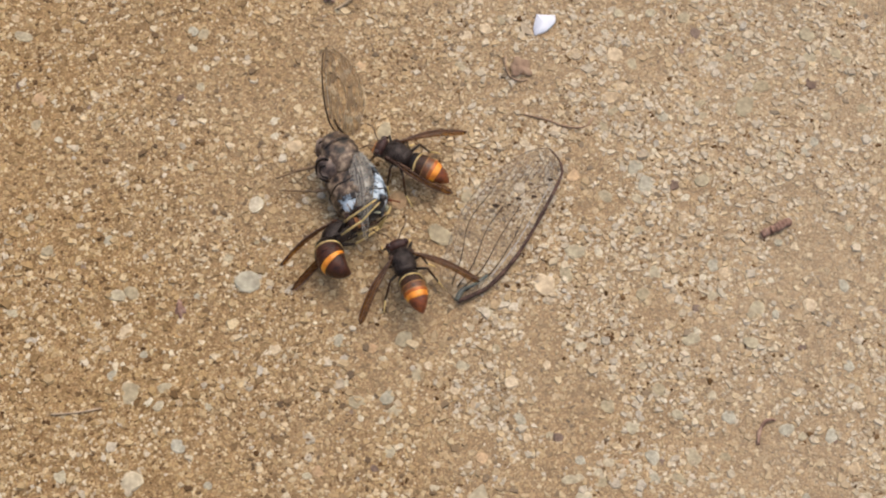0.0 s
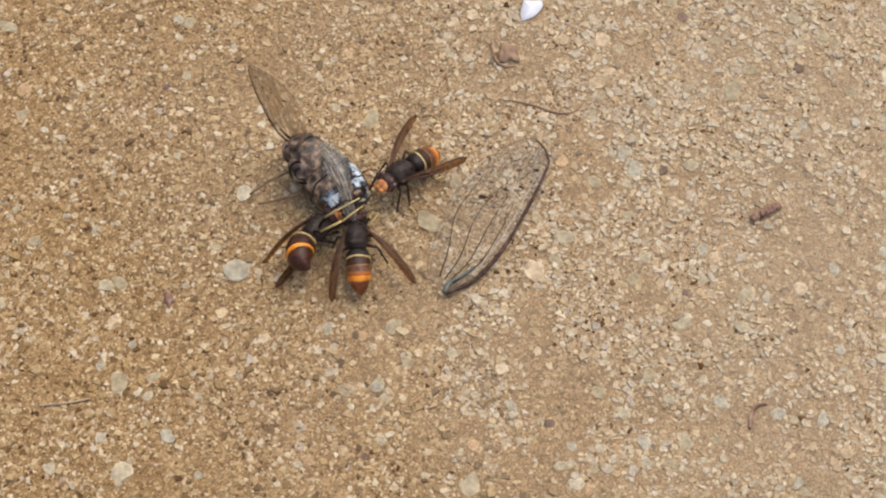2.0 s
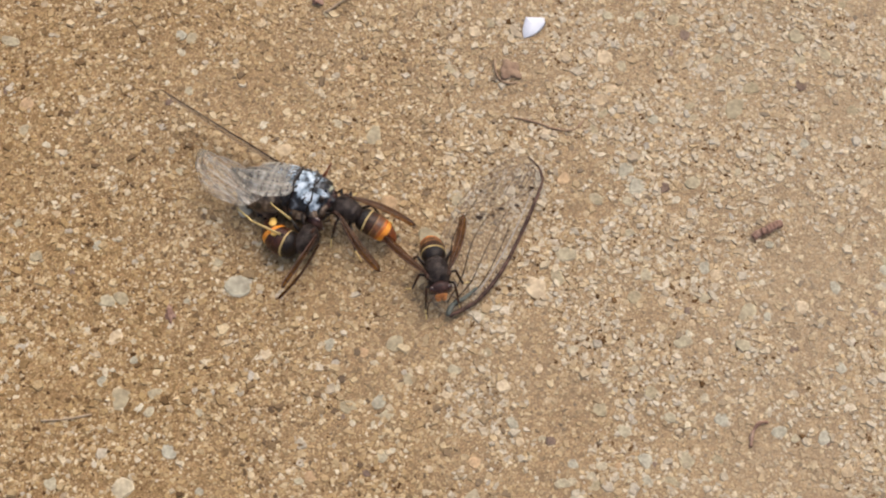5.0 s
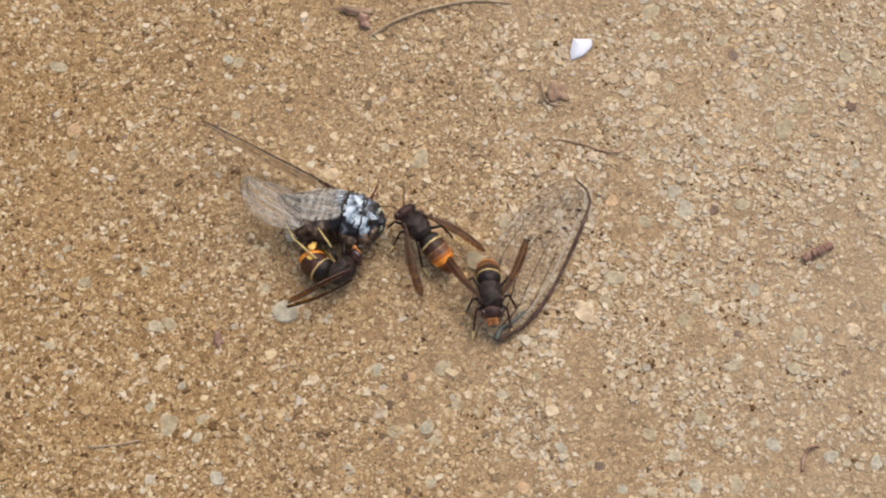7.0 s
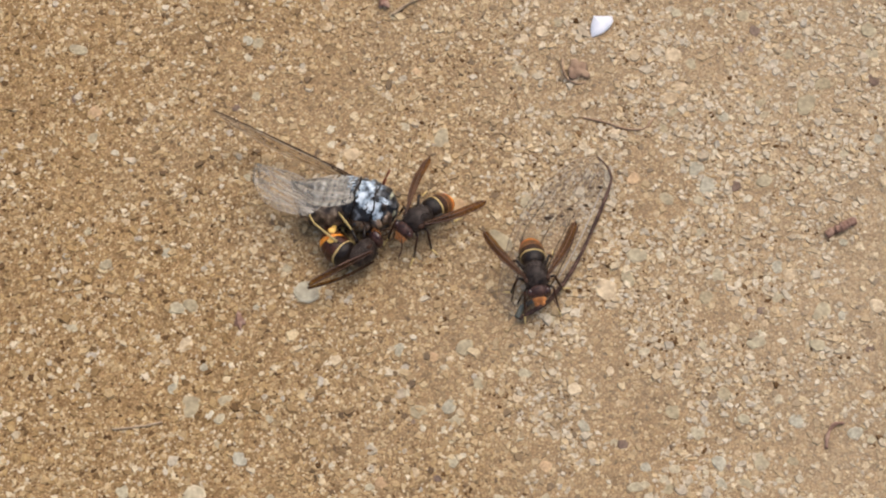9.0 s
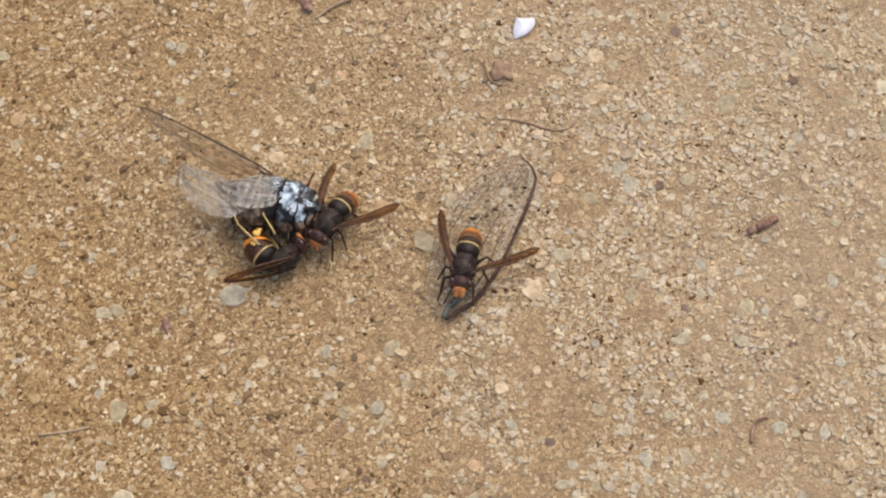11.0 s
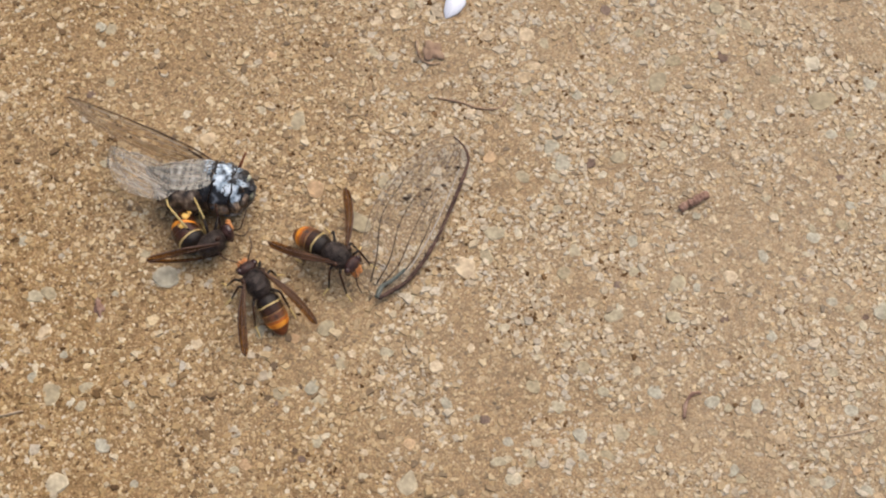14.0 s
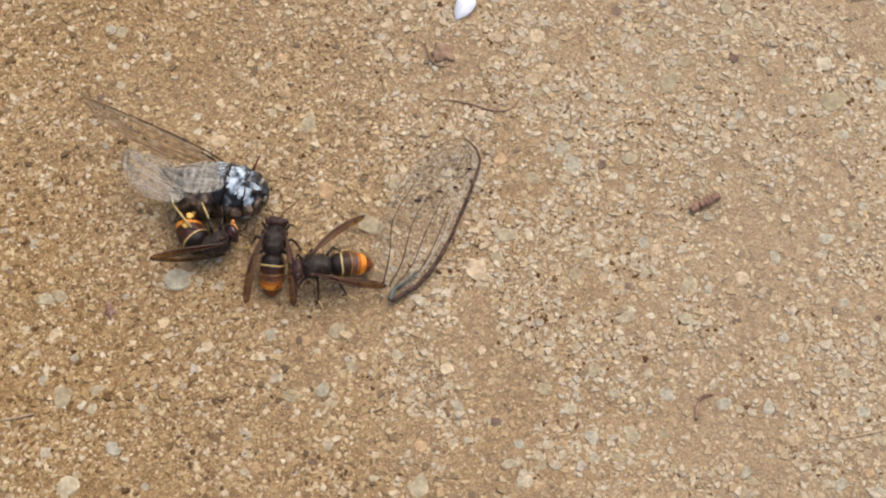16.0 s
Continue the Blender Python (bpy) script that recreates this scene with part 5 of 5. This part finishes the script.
def key_hornet(thing, rows, tail, nod):
    (abdomen,) = children(thing, "abdomen")
    home = Matrix.Translation(abdomen.location)
    walk(abdomen, [(t, home @ pose(0, 0, 0, -lift)) for t, lift in tail])
    (head,) = children(thing, "head")
    neck = Matrix.Translation((0, 3.7 * MM, 3.7 * MM))
    walk(head, [(t, neck @ pose(0, 0, 0, tip, 0, side) @ neck.inverted()) for t, tip, side in nod])
    walk(thing, [(t, heading(x, y, 2.3, deg, PITCH)) for t, x, y, deg, _, _ in rows])
    for wing, s, col in zip(children(thing, "wing"), (1, -1), (4, 5)):
        walk(wing, [(row[0], Matrix.Translation((s * 2.0 * MM, 1.7 * MM, 5.2 * MM)) @ pose(0, 0, 0, 6, s * 14, s * (row[col] - 4))) for row in rows])
    # legs swing with the way gone
    legs = children(thing, "leg")
    homes = [leg.location.copy() for leg in legs]
    steps = [[] for _ in legs]
    gone, last = 0.0, rows[0]
    for a, b in zip(rows, rows[1:] + rows[-1:]):
        span = b[0] - a[0]
        n = max(1, round(span / 0.12))
        way = math.hypot(b[1] - a[1], b[2] - a[2]) + abs(b[3] - a[3]) * 0.08
        busy = min(1.0, way / max(span, 0.1) / 8)
        for k in range(n):
            t = a[0] + span * k / n
            phase = gone + way * k / n
            for i in range(6):
                swing = (4 + 12 * busy) * math.sin(phase * 1.1 + t * 2.2 + (0 if i in (0, 2, 4) else math.pi) + 0.5 * i)
                steps[i].append((t, Matrix.Translation(homes[i]) @ pose(0, 0, 0, 0, 0, swing)))
        gone += way
    for leg, some in zip(legs, steps):
        walk(leg, some)


def key_clasper():
    def lay(t):
        return 242 if t <= 2 else 205 if t < 2.4 else 165 if t < 2.7 else 110 if t < 2.9 else 86

    walk(hornet_c, [(t, heading(x - (2.8 if t > 12.7 else 1.4 if t > 5 else 0.5 if t > 2 else -1.1), y + (-0.6 if t > 5 else 0.4 if t > 2 else 2.2), 5.2 if t <= 2 else 4.8, deg) @ Matrix.Rotation(radians(lay(t)), 4, "Y") @ Matrix.Translation((0, 0, -3.8 * MM))) for t, x, y, deg in CLASPER])
    for wing, s in zip(children(hornet_c, "wing"), (1, -1)):
        walk(wing, [(t, Matrix.Translation((s * 2.0 * MM, 1.7 * MM, (5.2 if t < 2.6 else 6.1) * MM)) @ pose(0, 0, 0, (2 if t < 2.6 else -18 if t < 3.3 else -6 if t < 6.1 else 6 if t < 10 else 15) + (0 if s < 0 else 6), s * 14, s * (9 if t < 2.6 else 10 if s < 0 else -6))) for t in (0.0, 2.5, 2.9, 3.2, 5.3, 6.0, 6.5, 8.2, 10.5, 16.0)])
    lie = heading(-26.0, 0.2, 5.2, 45) @ Matrix.Rotation(radians(242), 4, "Y")
    up, side = (lie.to_3x3().inverted() @ Vector(w) for w in ((0, 0, 1), (0, 1, 0)))
    # while it lies under the cicada its legs reach up along the body
    for leg, swing in zip(children(hornet_c, "leg"), (45, 55, 75, 40, 60, 85)):
        hip = Matrix.Translation(leg.location)
        walk(leg, [(t, hip @ Matrix.Rotation(radians(swing * k), 4, up)) for t, k in ((0.0, 1.0), (1.0, 0.9), (2.0, 0.8), (2.5, 0.2), (2.8, 0.0), (16.0, 0.0))])
    # the abdomen curls in further as the hornet tips over
    (abdomen,) = children(hornet_c, "abdomen")
    home = Matrix.Translation(abdomen.location)
    walk(abdomen, [(t, home @ Matrix.Rotation(radians(b), 4, side) @ pose(0, 0, 0, a)) for t, a, b in ((0.0, 8, 42), (1.0, -20, 38), (2.0, -24, 34), (2.5, 6, 10), (3.0, 24, 0), (5.5, 50, 0), (6.5, 46, 0), (8.2, 44, 0), (10.5, 46, 0), (16.0, 44, 0))])


def wing_way(x, y, z, deg, lift, roll):
    return heading(x, y, z, deg, lift, roll)


def key_cicada():
    # the forewing stands up from the body until the hornets tip it over
    STANDING = {
        0: wing_way(-24.2, 25.9, 4.7, 97, 87.8, 170), 0.5: wing_way(-25.4, 26.7, 4.9, 105, 85.2, 154), 1: wing_way(-25.8, 26.0, 4.7, 108.4, 84.1, 137),
        1.5: wing_way(-25.3, 25.5, 4.8, 122, 87, 136), 2: wing_way(-31.6, 21.1, 4.9, 192, 81.6, 67.5)}
    rows = []
    for t, x, y, deg in CICADA:
        roll = 0 if t <= 2 else -35 if t < 2.4 else -66 if t < 2.7 else -74
        rows.append((t, heading(x, y - (0 if t <= 2 else 1.8 if t < 2.4 else 3.6), 5.3, deg, 0, roll) @ Matrix.Translation((0, 0, -5.2 * MM))))
    walk(cicada_body, rows)
    fore, hind, fold = [], [], []
    for (t, x, y, deg), (_, m) in zip(CICADA, rows):
        if t <= 2:
            f = STANDING[t]
            h = wing_way(x - 4.6 - 0.25 * (deg - 118), y + 12.0 - 0.1 * (deg - 118), 10.2, deg + 164, -8, 74)
            c = wing_way(x - (4.6 if t < 0.75 else 5.0) - 0.25 * (deg - 118), y + (12.2 if t < 0.75 else 13.2) - 0.1 * (deg - 118), 11.0, deg + 166, -8, 40)
        elif t < 2.7:
            k = 0.35 if t < 2.4 else 0.92
            tipped = wing_way(-29.8, 19.7, 6.5, 212, 63, 165)
            f = tipped if t > 2.4 else Matrix.Translation(STANDING[2].translation.lerp(tipped.translation, 0.4)) @ STANDING[2].to_quaternion().slerp(tipped.to_quaternion(), 0.4).to_matrix().to_4x4()
            h = wing_way(x - 8, y + 8, 9.6, 220, 8, 30) if t < 2.4 else wing_way(x - 8.4, y - 1.2, 9.7, 168, 14, 12)
            c = wing_way(x - 7.8 - 0.2 * k, y + 13.0 - 14.5 * k, 10.8, deg + 162 - 157 * k, -6, 40 - 36 * k)
        else:
            f = wing_way(x - 7.6, y + 3.0, 6.0, deg - 11, 7, -96 if t < 5 else -106 if t < 6.2 else -98 if t < 9 else -82 if t < 11 else -77)
            late = max(0.0, min(1.0, (t - 11.5) / 1.5))
            h = wing_way(x - 15.0 - 0.6 * late, y - 4.2 - 0.2 * late, 9.8, deg - 20 - 4 * late, -6, 10)
            c = wing_way(x - 8.0, y - 1.5, 10.6, deg + 5, -6, 4)
        fore.append((t, m.inverted() @ f))
        hind.append((t, m.inverted() @ h))
        fold.append((t, m.inverted() @ c))
    walk(cicada_fore, fore)
    walk(cicada_hind, hind)
    walk(cicada_fold, fold)


def motions():
    key_hornet(hornet_a, ROAMER, ((0.0, 20), (0.5, 14), (1.0, -24), (1.5, -8), (2.0, -6), (2.5, -24), (3.0, -14), (8.2, -12), (10.3, -8), (11.0, -4), (11.5, 2), (12.5, -2), (13.5, -12), (14.5, -10), (15.3, -18), (16.0, -18)), ((0.0, 0, 0), (0.5, 15, 0), (1.0, 55, 12), (1.5, 0, 0), (2.0, 48, 0), (2.5, 0, 0), (8.2, 0, 0), (10.5, 34, 0), (11.0, 20, 0), (12.0, 0, 0), (13.3, 0, 0), (14.0, 26, 0), (14.6, 12, 0), (16.0, 0, 0)))
    key_hornet(hornet_b, GNAWER, ((0.0, 32), (1.0, 32), (2.0, 10), (3.0, 4), (6.0, 8), (7.5, -2), (8.0, -14), (10.4, -19), (11.2, -10), (12.5, -4), (14.0, 4), (16.0, 6)), ((0.0, 0, 0), (16.0, 0, 0)))
    key_clasper()
    key_cicada()
    walk(loose_wing, [(t, heading(x, y, 0.9, deg, 1.0, 3.0)) for t, x, y, deg in (
        (0.0, 0.3, -9.8, 61.0), (1.5, -0.1, -10.6, 61.0), (3.2, 0.1, -11.8, 62.5), (5.5, 0.3, -12.3, 65.2), (11.0, 0.2, -12.0, 65.0), (14.0, 0.1, -12.1, 64.6), (16.0, 0.5, -12.2, 65.0))])


stones()
motions()
